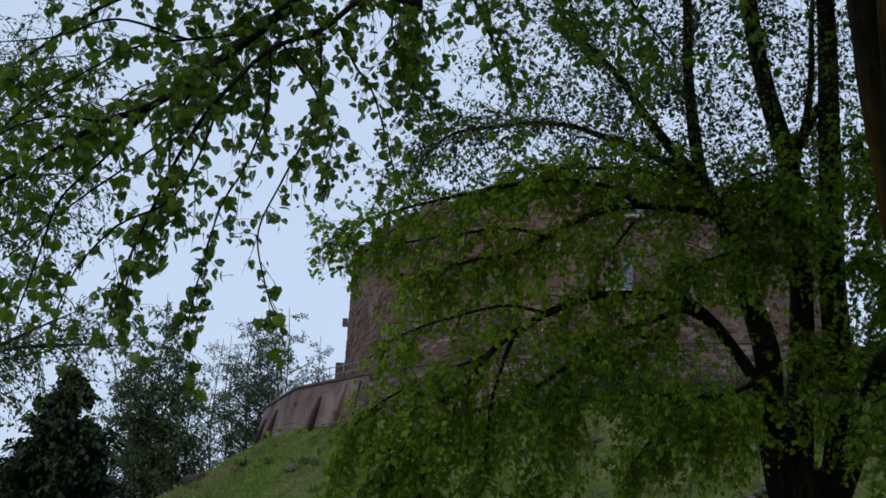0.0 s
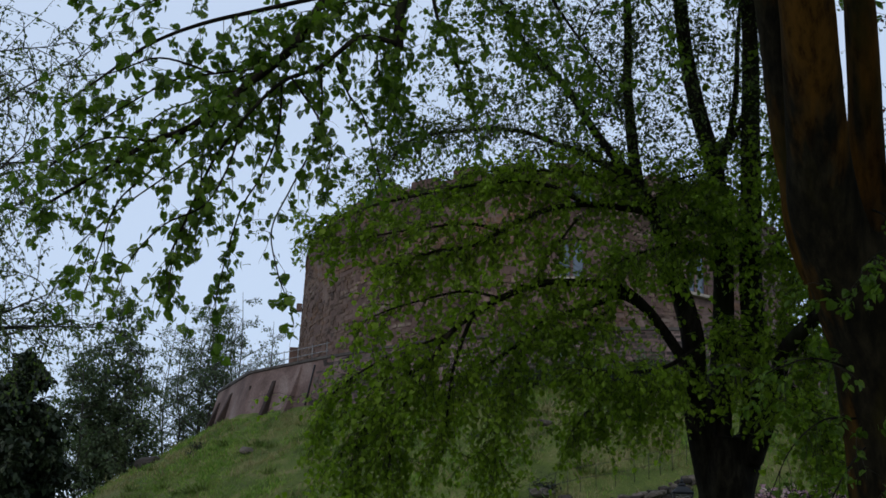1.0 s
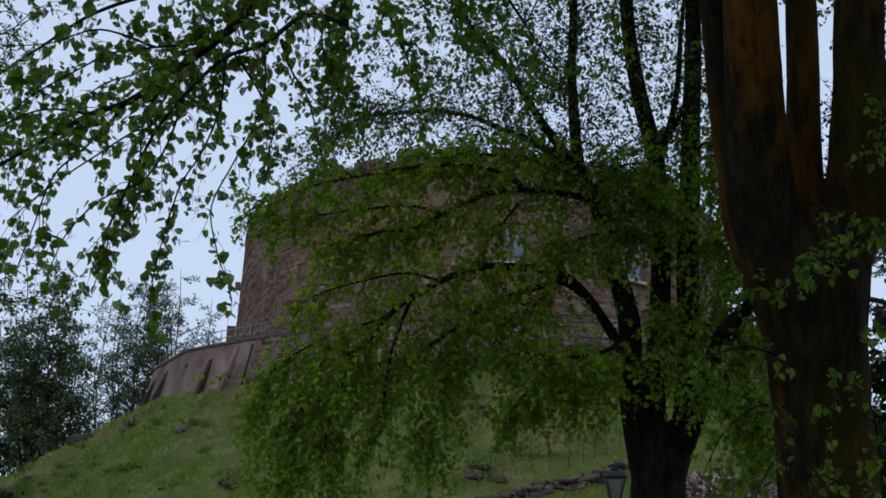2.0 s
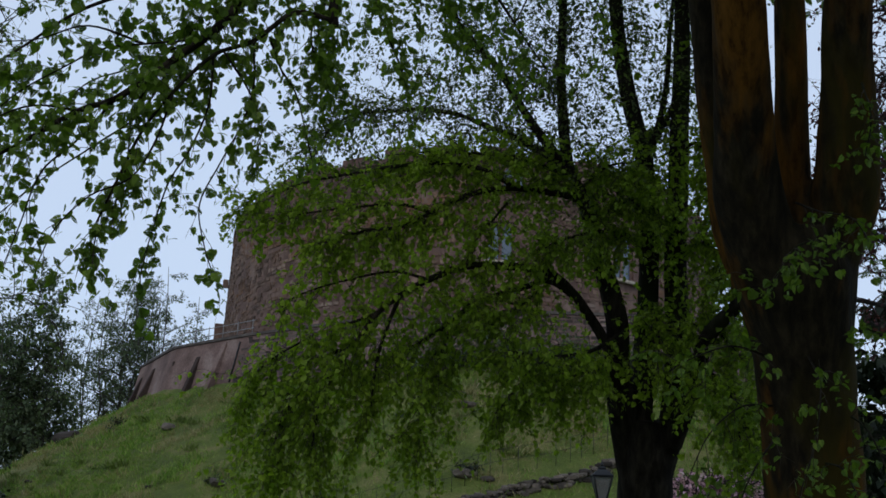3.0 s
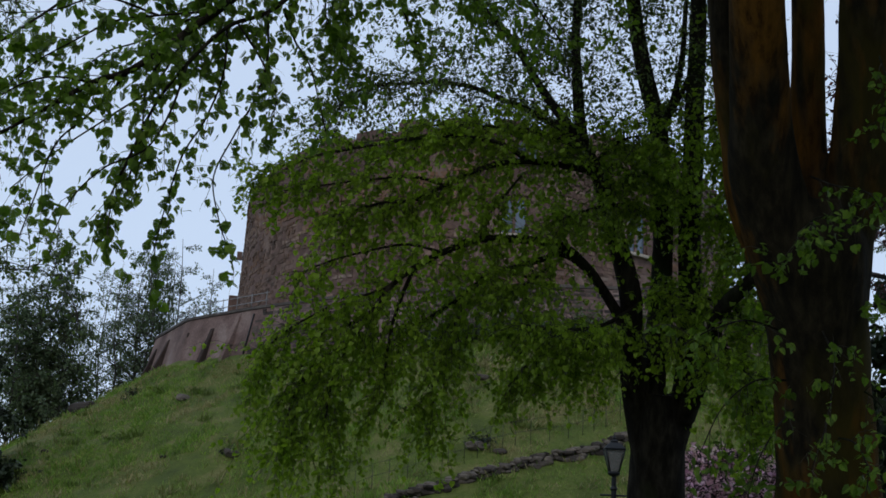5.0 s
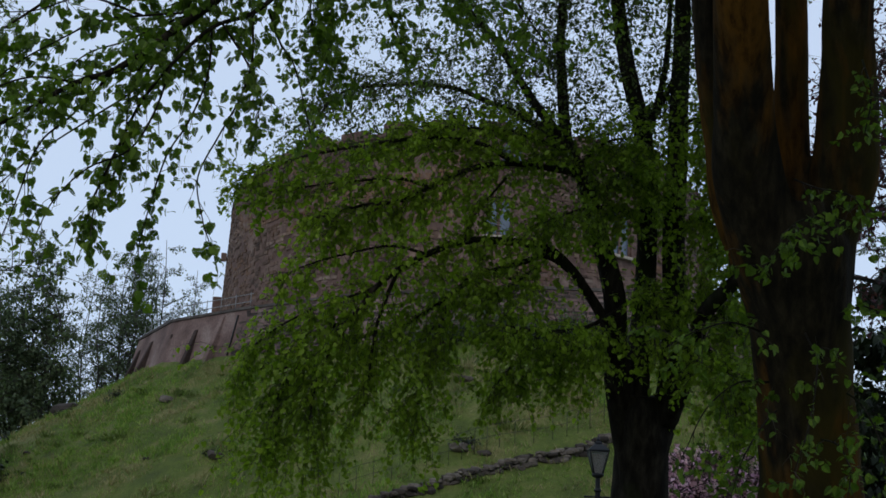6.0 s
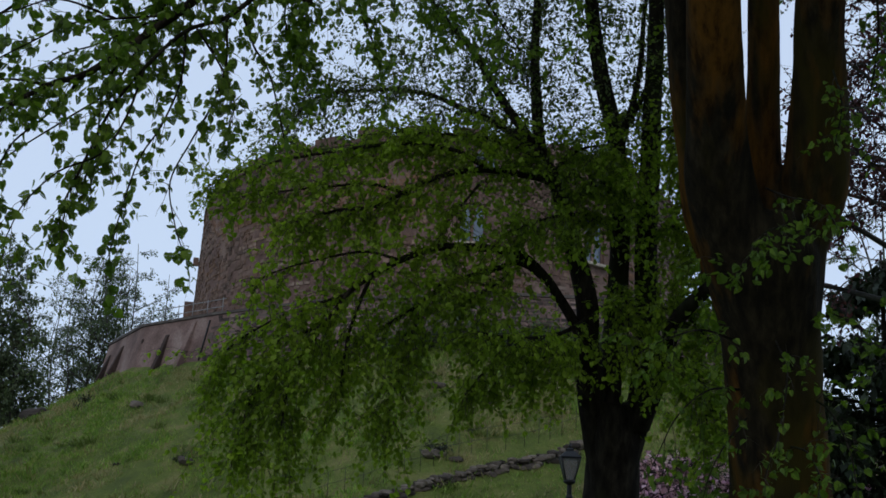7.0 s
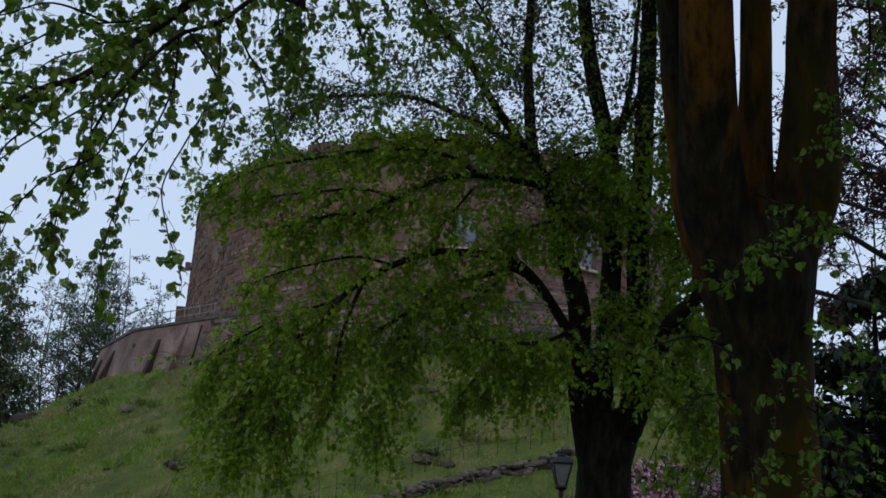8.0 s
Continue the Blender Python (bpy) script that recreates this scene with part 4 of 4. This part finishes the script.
    # the outer limbs droop, and carry most of the leaves; the inner lengths stay nearly bare
    for key, cnt, ln, droop, t0 in (("l1", 62, 0.55, 0.8, 0.3), ("l2", 66, 0.6, 0.9, 0.3), ("l3", 92, 0.48, 0.6, 0.1), ("l5", 88, 0.4, 0.5, 0.05), ("l15", 84, 0.42, 0.5, 0.05), ("l6", 24, 0.55, 1.0, 0.2),
                                    ("l7", 54, 0.5, 0.9, 0.1), ("l8", 36, 0.6, 1.0, 0.1), ("l9", 60, 0.5, 0.8, 0.1), ("l10", 64, 0.5, 0.8, 0.1), ("l11", 70, 0.48, 0.7, 0.1), ("l12", 26, 0.4, 0.7, 0.2),
                                    ("l13", 34, 0.6, 1.0, 0.1), ("l16", 36, 0.55, 1.0, 0.15), ("l17", 76, 0.55, 0.9, 0.1), ("l18", 46, 0.38, 0.6, 0.1), ("l19", 28, 0.42, 0.6, 0.2), ("l20", 40, 0.45, 0.7, 0.2),
                                    ("l21", 70, 0.4, 0.6, 0.05), ("l22", 60, 0.4, 0.6, 0.05), ("l23", 60, 0.5, 0.8, 0.1), ("l24", 62, 0.5, 0.9, 0.1), ("l26", 40, 0.42, 0.8, 0.1), ("l25", 46, 0.35, 0.8, 0.05)):
        s.along(line[key], int(cnt * 1.35), ln, droop, 0.042, 0.7, t0, 0.0, 3, 0.042, 0.003)
    # leafy bunches low on the stems
    for key, cnt, t0 in (("a", 40, 0.3), ("b", 74, 0.15), ("c", 84, 0.15), ("d", 40, 0.15)):
        s.along(line[key], cnt, 0.36, 0.6, 0.055, 0.9, t0, 0.1, 1, 0.07, 0.003)
    s.put(tree, LEAF_MID, "bright young lime leaves", TWIG, flat=0.45)
    top = Spray(12)
    for key, cnt, ln in (("a", 26, 0.8), ("l4", 90, 0.75), ("e", 44, 1.3), ("b", 18, 1.2), ("c", 18, 1.2), ("f", 22, 1.0), ("g", 10, 0.8), ("h", 62, 1.1)):
        top.along(line[key], int(cnt * 1.5), ln, 0.3, 0.045, 0.7, 0.6 if key in "abc" else 0.1, 0.2, 4, 0.045, 0.003)
    # unseen top over the stems, added for its shade
    shading_crown(tree, (1.6, 10.5, 11.5), (5.0, 5.0, 3.2), 6, 7000, 0.15, LEAF_MID)
    top.put(tree, LEAF_FINE, "fine upper leaves against the sky", TWIG, "sprig", crown="upper_crown")
    return tree


second_lime()


# ---- trees farther off ----
def far_tree(name, label, x, y, h, crown, seed, leaf_mat, leaf, bare=0.3, trunks=1, density=1.0, bark=FAR_BARK, lean=0.0, base=None, shape="sprig", droop=0.3, girth=0.009):
    """A tapered trunk with limbs and a ragged crown of small leaves. crown: its half width."""
    z0 = ground_z(x, y) - 0.1 if base is None else base
    tree = thing(name, (x, y, z0), label, "tree")
    s = Spray(seed)
    r = s.rng
    for k in range(trunks):
        ox, oy = (r.uniform(-crown, crown) * 0.6, r.uniform(-crown, crown) * 0.6) if trunks > 1 else (0, 0)
        hh = h * r.uniform(0.8, 1.0)
        pts = [Vector((x + ox + lean * t * h + r.normal(0, 0.02 * h) * t, y + oy + r.normal(0, 0.02 * h) * t, z0 + hh * t)) for t in (0, 0.2, 0.4, 0.6, 0.8, 1.0)]
        w = Wood()
        line = spline(pts, 4)
        w.tube(line, girth * hh / trunks ** 0.3, 0.02, 8, 0.1)
        w.put("trunk", bark, tree)
        n = int(16 * density / trunks ** 0.5) + 4
        wl = Wood()
        for i in range(n):
            t = bare + (0.98 - bare) * (i + r.uniform(0, 1)) / n
            j = min(int(t * (len(line) - 1)), len(line) - 2)
            a = r.uniform(0, 2 * math.pi)
            reach = crown / trunks ** 0.4 * (1.05 - 0.75 * ((t - bare) / (1 - bare)) ** 1.5) * r.uniform(0.6, 1.1)
            q = line[j]
            d = Vector((math.cos(a), math.sin(a), r.uniform(0.2, 0.8)))
            bl = spline((q, q + d * reach * 0.5, q + d * reach + Vector((0, 0, -0.1 * reach))), 4)
            wl.tube(bl, 0.006 * hh * (1.1 - t), 0.008, 5)
            s.along(bl, int(7 * density), reach * 0.45, droop, leaf, 0.8, 0.25, 0.15, 2, max(0.06, leaf * 0.8), 0.012)
        ob = wl.put("branchwork", bark, tree, "", "stuff")
    s.put(tree, leaf_mat, "", TWIG, shape)
    return tree


def conifer(name, label, x, y, h, wide, seed, mat=NEEDLE, full=1):
    z0 = ground_z(x, y) - 0.1
    tree = thing(name, (x, y, z0), label, "tree")
    s = Spray(seed)
    r = s.rng
    w = Wood()
    line = [Vector((x, y, z0 + h * t / 8)) for t in range(9)]
    w.tube(line, 0.02 * h, 0.02, 10, 0.1)
    w.put("trunk", DARK_BARK, tree)
    wl = Wood()
    for i in range(int(h * 9)):
        t = 0.06 + 0.92 * r.uniform(0, 1)
        a = r.uniform(0, 2 * math.pi)
        reach = wide * (1 - t) ** 0.75 * r.uniform(0.65, 1.1) + 0.25
        q = Vector((x, y, z0 + h * t))
        d = Vector((math.cos(a), math.sin(a), 0.15))
        bl = [q, q + d * reach * 0.5, q + d * reach + Vector((0, 0, -0.18 * reach))]
        wl.tube(bl, 0.04, 0.01, 4)
        s.along(bl, 7 * full, reach * 0.4, 0.5, 0.021 * h * (0.8 + 0.3 * full), 0.6, 0.15, 0.0, 1, 0.07, 0.01, wide=0.5)
    wl.put("branchwork", DARK_BARK, tree, "", "stuff")
    s.put(tree, mat, "", TWIG, "sprig")
    return tree


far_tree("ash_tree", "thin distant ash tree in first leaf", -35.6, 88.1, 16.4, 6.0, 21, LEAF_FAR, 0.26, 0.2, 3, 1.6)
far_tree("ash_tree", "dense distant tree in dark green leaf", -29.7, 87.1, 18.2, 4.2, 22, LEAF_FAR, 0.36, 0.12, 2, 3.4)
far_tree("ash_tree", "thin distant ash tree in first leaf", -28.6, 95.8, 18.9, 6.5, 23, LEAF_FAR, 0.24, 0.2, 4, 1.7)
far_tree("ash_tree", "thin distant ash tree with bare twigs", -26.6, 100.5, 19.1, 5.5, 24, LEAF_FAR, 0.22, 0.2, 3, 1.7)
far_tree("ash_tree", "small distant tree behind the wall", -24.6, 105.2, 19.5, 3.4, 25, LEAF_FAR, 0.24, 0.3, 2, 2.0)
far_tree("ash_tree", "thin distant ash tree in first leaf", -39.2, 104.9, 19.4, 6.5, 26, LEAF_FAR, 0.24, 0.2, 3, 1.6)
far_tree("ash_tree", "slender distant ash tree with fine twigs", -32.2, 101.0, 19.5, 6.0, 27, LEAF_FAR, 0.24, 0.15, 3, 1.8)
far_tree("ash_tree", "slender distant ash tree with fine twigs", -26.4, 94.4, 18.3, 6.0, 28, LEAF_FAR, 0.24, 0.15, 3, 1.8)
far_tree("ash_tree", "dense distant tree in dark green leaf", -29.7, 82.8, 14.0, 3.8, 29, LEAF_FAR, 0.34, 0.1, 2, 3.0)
conifer("yew_tree", "dark dense evergreen beyond the mound", -24.9, 56.6, 10.9, 4.2, 31, full=3)
far_tree("birch_tree", "tall pale birch with fine drooping leaves", -12.2, 20.6, 15.5, 4.8, 41, LEAF_FINE, 0.1, 0.15, 1, 3.4, droop=0.9, girth=0.014)
far_tree("copper_beech", "copper-leaved tree with purple spring leaves", 6.85, 15.4, 13.1, 2.3, 51, PURPLE, 0.085, 0.44, 1, 3.4)
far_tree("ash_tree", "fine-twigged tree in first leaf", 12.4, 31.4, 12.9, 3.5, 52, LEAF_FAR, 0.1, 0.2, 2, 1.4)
conifer("yew_tree", "dark evergreen tree by the lawn", 8.5, 20.4, 7.2, 2.7, 32, full=3)
far_tree("cherry_tree", "ornamental cherry in pink blossom", 4.5, 18.5, 3.5, 1.5, 61, BLOSSOM, 0.09, 0.3, 1, 5.5)
far_tree("cherry_tree", "ornamental cherry in pink blossom", 7.8, 21.6, 4.3, 1.5, 62, BLOSSOM, 0.09, 0.3, 1, 3.2)


# ---- the ring wall's buttresses, slot and railing ----
def build_buttress(u, wide, out, top, mat, label, foot=9.6):
    """A raking buttress: a wedge that leans on the ring wall."""
    at = Vector(on_ring(u, RING_Z))
    m = Matrix.Translation((at.x, at.y, 0)) @ Matrix.Rotation(ring_turn(u), 4, "Z")
    bm = bmesh.new()
    r0, rt = 0.22 * (RING_Z - foot), 0.22 * (RING_Z - top)
    vs = [bm.verts.new(m @ Vector((r, s * wide / 2, z))) for s in (-1, 1) for r, z in ((r0 - 0.3, foot), (r0 + out, foot), (rt + 0.06, top), (rt - 0.3, top))]
    for q in ((3, 2, 1, 0), (4, 5, 6, 7), (0, 1, 5, 4), (1, 2, 6, 5), (2, 3, 7, 6), (3, 0, 4, 7)):
        bm.faces.new([vs[i] for i in q])
    bmesh.ops.bevel(bm, geom=list(bm.edges), offset=0.03, segments=1, affect="EDGES")
    ob = part("buttress", bm, mat, bpy.data.objects["retaining_wall"], label)
    return keep_place(ob)


# the three left buttresses have the shade of their sides painted as dark brick
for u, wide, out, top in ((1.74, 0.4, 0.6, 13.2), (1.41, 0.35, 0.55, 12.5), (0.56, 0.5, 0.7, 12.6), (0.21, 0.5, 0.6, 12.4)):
    build_buttress(u, wide, out, top, *((BRICK, "raking red brick buttress") if u > 1.5 else (SHADOW_BRICK, "raking brick buttress with shade in its dark colour")))

# a small hole, drawn as a solid block with its inner shade as dark colour
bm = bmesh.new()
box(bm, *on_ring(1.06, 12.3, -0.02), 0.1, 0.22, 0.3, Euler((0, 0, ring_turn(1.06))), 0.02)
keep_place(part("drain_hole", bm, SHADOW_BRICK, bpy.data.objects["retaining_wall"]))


w = Wood()
w.tube([Vector(on_ring(1.95, z, 0.05)) for z in (10.6, 11.8, 13.0)], 0.05, 0.05, 8)
w.put("drainpipe", IRON, bpy.data.objects["retaining_wall"], "dark iron drainpipe")


def build_railing():
    rail = thing("railing", on_ring(1.0, RING_Z + 0.16, -0.4), "thin grey metal railing along the walkway", "railing")
    for k in range(14):
        w = Wood()
        b = Vector(on_ring(-0.6 + k * 0.2, RING_Z + 0.1, -0.4))
        w.tube([b, b + Vector((0, 0, 1.0))], 0.025, 0.025, 6)
        w.put("post", GALV, rail)
    for z in (1.08, 0.6):
        w = Wood()
        w.tube([Vector(on_ring(-0.6 + k * 0.1, RING_Z + z, -0.4)) for k in range(27)], 0.025, 0.025, 6)
        w.put("rail", GALV, rail)


build_railing()


# ---- the cast-iron street lamp at the foot of the mound ----
def build_lamp(x, y, top):
    z0 = ground_z(x, y) - 0.05
    lamp = thing("street_lamp", (x, y, z0), "black cast-iron lamp post with a four-sided glass lantern", "lamp")
    body = top - 0.68

    def lathe(name, prof, sides=16, mat=IRON, label=""):
        v, f = [], []
        for r, z in prof:
            for k in range(sides):
                a = 2 * math.pi * (k + 0.5) / sides
                v.append((x + r * math.cos(a), y + r * math.sin(a), z))
        for i in range(len(prof) - 1):
            for k in range(sides):
                n = (k + 1) % sides
                f.append((i * sides + k, i * sides + n, (i + 1) * sides + n, (i + 1) * sides + k))
        f.append(tuple(range(sides))[::-1])
        f.append(tuple((len(prof) - 1) * sides + k for k in range(sides)))
        return keep_place(mesh_part(name, v, f, mat, lamp, label))

    lathe("post", ((0.17, z0), (0.17, z0 + 0.35), (0.1, z0 + 0.45), (0.08, z0 + 0.9), (0.1, z0 + 0.95), (0.06, z0 + 1.05), (0.045, body - 0.3), (0.07, body - 0.27), (0.045, body - 0.22), (0.04, body - 0.05)), label="fluted black post")
    lathe("collar", ((0.03, body - 0.06), (0.09, body - 0.03), (0.11, body), (0.1, body + 0.03)))
    lathe("cap", ((0.25, body + 0.4), (0.26, body + 0.43), (0.16, body + 0.5), (0.085, body + 0.54), (0.09, body + 0.565), (0.05, body + 0.59)), 4, label="pitched black lantern roof")
    lathe("finial", ((0.02, body + 0.58), (0.035, body + 0.62), (0.015, body + 0.66), (0.005, body + 0.69)), 8)
    for k in range(4):
        a, b = 2 * math.pi * (k + 0.5) / 4, 2 * math.pi * (k + 1.5) / 4
        lo, hi = 0.11, 0.235
        p = [Vector((x + r * math.cos(t), y + r * math.sin(t), z)) for t, r, z in ((a, lo, body + 0.03), (b, lo, body + 0.03), (b, hi, body + 0.4), (a, hi, body + 0.4))]
        keep_place(mesh_part("glass_pane", [tuple(q) for q in p], [(0, 1, 2, 3)], LANTERN_GLASS, lamp, "pale lantern glass"))
        w = Wood()
        w.tube([p[0], p[3]], 0.014, 0.014, 6)
        w.put("corner_bar", IRON, lamp)
    w = Wood()
    w.tube([Vector((x - 0.24, y, body - 0.38)), Vector((x + 0.24, y, body - 0.38))], 0.016, 0.016, 8)
    w.put("ladder_bar", IRON, lamp)
    return lamp


build_lamp(2.87, 20.70, 3.32)


# ---- the stepped path's rubble edging and handrail, rocks and low plants on the mound ----
def rock_mesh(seed, rough=0.35):
    bm = bmesh.new()
    bmesh.ops.create_icosphere(bm, subdivisions=2, radius=0.5)
    for v in bm.verts:
        n = noise.noise(v.co * 2.2 + Vector((seed * 7.3, 0, 0)))
        v.co *= 1 + rough * n
        v.co = Vector((max(-0.42, min(0.42, v.co.x)), max(-0.42, min(0.42, v.co.y)), max(-0.4, min(0.36, v.co.z))))
    me = bpy.data.meshes.new("stone")
    bm.to_mesh(me)
    bm.free()
    return me


ROCKS = [rock_mesh(k) for k in range(5)]
for me in ROCKS:
    me.materials.append(island_tint("edging_stone", (0.022, 0.018, 0.015), (0.05, 0.042, 0.035), (0.14, 0.12, 0.1), 0.95, 6.0, per_object=True) if me == ROCKS[0] else ROCKS[0].materials[0])


def rock(x, y, size, parent=None, name="rock", sink=0.2, flat=0.7, lift=0.0):
    ob = new(name, random.choice(ROCKS))
    ob.parent = parent
    z = ground_z(x, y) + lift + size * flat * (0.4 - sink)
    ob.matrix_basis = Matrix.LocRotScale((x, y, z), Euler((random.uniform(-0.2, 0.2), random.uniform(-0.2, 0.2), random.uniform(0, 6.3))), (size * random.uniform(0.8, 1.5), size, size * flat * random.uniform(0.8, 1.2)))
    if parent:
        keep_place(ob)
    return ob


PATH = [Vector((x, y, 0)) for x, y in ((-3.6, 43.0), (-1.9, 43.5), (0.1, 44.0), (1.5, 44.7), (2.9, 45.2), (4.9, 45.8), (6.3, 46.6), (8.1, 47.8))]


def build_edging():
    line = spline(PATH, 24)
    edging = thing("stone_edging", (line[0].x, line[0].y, ground_z(line[0].x, line[0].y)), "low edging of grey rubble stones beside a path", "wall")
    for q in line:
        for lift, n in ((0.0, 1), (0.2, 1)):
            rock(q.x + random.uniform(-0.1, 0.1), q.y + random.uniform(-0.15, 0.15) + lift * 0.4, random.choice((0.18, 0.24, 0.3, 0.45)), edging, "stone", 0.3, 0.6, lift)
    rail = thing("handrail", (line[0].x, line[0].y + 1.4, ground_z(line[0].x, line[0].y + 1.4)), "thin dark metal handrail beside the path", "railing")
    tops = []
    for q in line[::9]:
        b = Vector((q.x, q.y + 1.4, ground_z(q.x, q.y + 1.4)))
        w = Wood()
        w.tube([b - Vector((0, 0, 0.1)), b + Vector((0, 0, 1.0))], 0.011, 0.011, 6)
        w.put("post", IRON, rail)
        tops.append(b)
    for h in (1.0, 0.55):
        w = Wood()
        w.tube([b + Vector((0, 0, h)) for b in tops], 0.008, 0.008, 6)
        w.put("rail", IRON, rail)


build_edging()


def tuft(x, y, size, seed, label, mat=LEAF_FAR, n=60):
    z = ground_z(x, y) - 0.03
    plant = thing("low_shrub", (x, y, z), label, "shrub")
    s = Spray(seed)
    for k in range(n):
        a = s.rng.uniform(0, 6.28)
        s.twig((x + s.rng.normal(0, 0.12 * size), y + s.rng.normal(0, 0.12 * size), z), (math.cos(a) * 0.7, math.sin(a) * 0.7, s.rng.uniform(0.3, 1.4)), size * s.rng.uniform(0.4, 1.0), 0.5, 0.14, 0.09, 0.01)
    s.put(plant, mat, "", TWIG, "sprig")


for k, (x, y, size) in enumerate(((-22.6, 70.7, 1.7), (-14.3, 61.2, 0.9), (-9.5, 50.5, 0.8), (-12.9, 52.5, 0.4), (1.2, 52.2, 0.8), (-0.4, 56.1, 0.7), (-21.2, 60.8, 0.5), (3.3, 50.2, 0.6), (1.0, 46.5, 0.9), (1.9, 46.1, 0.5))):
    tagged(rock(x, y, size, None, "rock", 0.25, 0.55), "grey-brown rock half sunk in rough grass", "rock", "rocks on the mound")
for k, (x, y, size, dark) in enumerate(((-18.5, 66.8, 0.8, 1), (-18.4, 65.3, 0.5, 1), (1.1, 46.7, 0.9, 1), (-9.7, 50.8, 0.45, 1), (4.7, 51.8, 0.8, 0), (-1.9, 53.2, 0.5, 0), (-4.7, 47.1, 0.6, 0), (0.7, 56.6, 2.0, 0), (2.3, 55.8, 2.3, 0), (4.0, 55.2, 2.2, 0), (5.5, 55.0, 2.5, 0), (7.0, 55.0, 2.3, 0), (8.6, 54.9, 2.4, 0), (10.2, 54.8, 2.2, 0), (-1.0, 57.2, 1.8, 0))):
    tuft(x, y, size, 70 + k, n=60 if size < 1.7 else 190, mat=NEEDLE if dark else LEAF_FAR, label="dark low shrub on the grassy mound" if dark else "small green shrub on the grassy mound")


# ---- grass on the mound ----
def build_grass():
    r = np.random.default_rng(8)
    pos, dirs, size, pos2, dirs2, size2 = [], [], [], [], [], []
    while len(pos) < 150000:
        u, out = r.uniform(-1.0, 6.0), 1.2 + 24 * r.uniform(0, 1) ** 1.1
        x, y, _ = on_ring(u, RING_Z, out)
        lush = noise.noise(Vector((x * 0.35, y * 0.35, 1))) + 0.5 * noise.noise(Vector((x * 1.1, y * 1.1, 5)))
        if lush < -0.6 + r.uniform(0, 0.3):
            continue
        z = ground_z(x, y)
        for _ in range(7):
            d = (r.normal(0, 0.5), r.normal(0, 0.5), 1.0)
            s = r.uniform(0.1, 0.27) * (1.1 + 0.9 * lush)
            q = (x + r.normal(0, 0.13), y + r.normal(0, 0.13), z - 0.04)
            worn = math.exp(-((x - 3.2) / 3.4) ** 2 - ((y - 51.5) / 3.2) ** 2)
            if noise.noise(Vector((x * 0.28, y * 0.28, 9))) + r.normal(0, 0.18) + 0.5 * worn > 0.22:
                pos2.append(q), dirs2.append(d), size2.append(s)
            else:
                pos.append(q), dirs.append(d), size.append(s)
    for name, label, p, d, s, mat in (("grass", "rough green grass on the mound", pos, dirs, size, BLADES), ("dry_grass", "patches of dry pale grass", pos2, dirs2, size2, DRY)):
        ob = leaves(name, p, d, s, mat, None, r, label, "blade", flat=1.5)
        tagged(ob, label, "grass", kind="stuff")


build_grass()


def build_tussocks():
    """Coarse dark clumps that stand out of the rough grass, and pale dead stalks between them."""
    r = np.random.default_rng(18)
    for name, label, mat, count, long in (("tussock_grass", "dark coarse tussocks in the rough grass", TUSSOCK, 150, 0.36), ("dead_stalks", "pale dead stalks in the rough grass", DRY, 520, 0.45)):
        pos, dirs, size = [], [], []
        for k in range(count):
            x, y, _ = on_ring(r.uniform(-0.6, 5.5), RING_Z, 2.0 + 21 * r.uniform(0, 1))
            z, big = ground_z(x, y), r.uniform(0.5, 1.3)
            for _ in range(60 if mat == TUSSOCK else 14):
                pos.append((x + r.normal(0, 0.22 * big), y + r.normal(0, 0.22 * big), z - 0.03))
                dirs.append((r.normal(0, 0.55), r.normal(0, 0.55), 0.9))
                size.append(long * big * r.uniform(0.5, 1.2))
        tagged(leaves(name, pos, dirs, size, mat, None, r, label, "blade", flat=1.5), label, "grass", kind="stuff")


build_tussocks()


# ---- stonework that stands proud on the keep ----
def build_stones():
    tower = bpy.data.objects["castle_keep"]
    shapes = []
    for k in range(6):
        me = bpy.data.meshes.new("stone_block")
        me.from_pydata([tuple(c * (1 - random.uniform(0, 0.22)) for c in v) for v in CUBE_V], [], CUBE_F)
        me.materials.append(STONE_PIECE)
        shapes.append(me)
    v, f, made = [], [], 0
    z = TOWER_Z0 + 0.3
    while z < TOWER_Z1 - 0.4:
        h = random.uniform(0.14, 0.3)
        a = -1.75
        while a < 1.4:
            w = random.uniform(0.22, 0.7)
            mid = a + w / 2 / stride(a)
            a += w / stride(a)
            if random.random() < 0.38 or any(abs(mid - q[0]) < (q[2] + w) / 2 / stride(q[0]) + 0.015 and q[1] - 0.5 < z < q[1] + q[3] + 0.3 for q in WINDOWS):
                continue
            m = Matrix.LocRotScale(on_tower(mid, z + h / 2, random.uniform(-0.145, -0.085)), Euler((random.uniform(-0.06, 0.06), 0, facing(mid))), (0.3, w * 0.97, h * 0.96))
            if -1.2 < mid < -0.9 and made < 300:
                ob = new("stone_block", random.choice(shapes))
                ob.parent = tower
                ob.matrix_basis = m
                keep_place(ob)
                made += 1
            else:
                b = len(v)
                v.extend(tuple(m @ Vector([c * (1 - random.uniform(0, 0.22)) for c in q])) for q in CUBE_V)
                f.extend(tuple(b + i for i in q) for q in CUBE_F)
        z += h
    ob = keep_place(mesh_part("stonework", v, f, STONES, tower, "uneven coursed sandstone blocks"))
    ob["kind"] = "stuff"


build_stones()
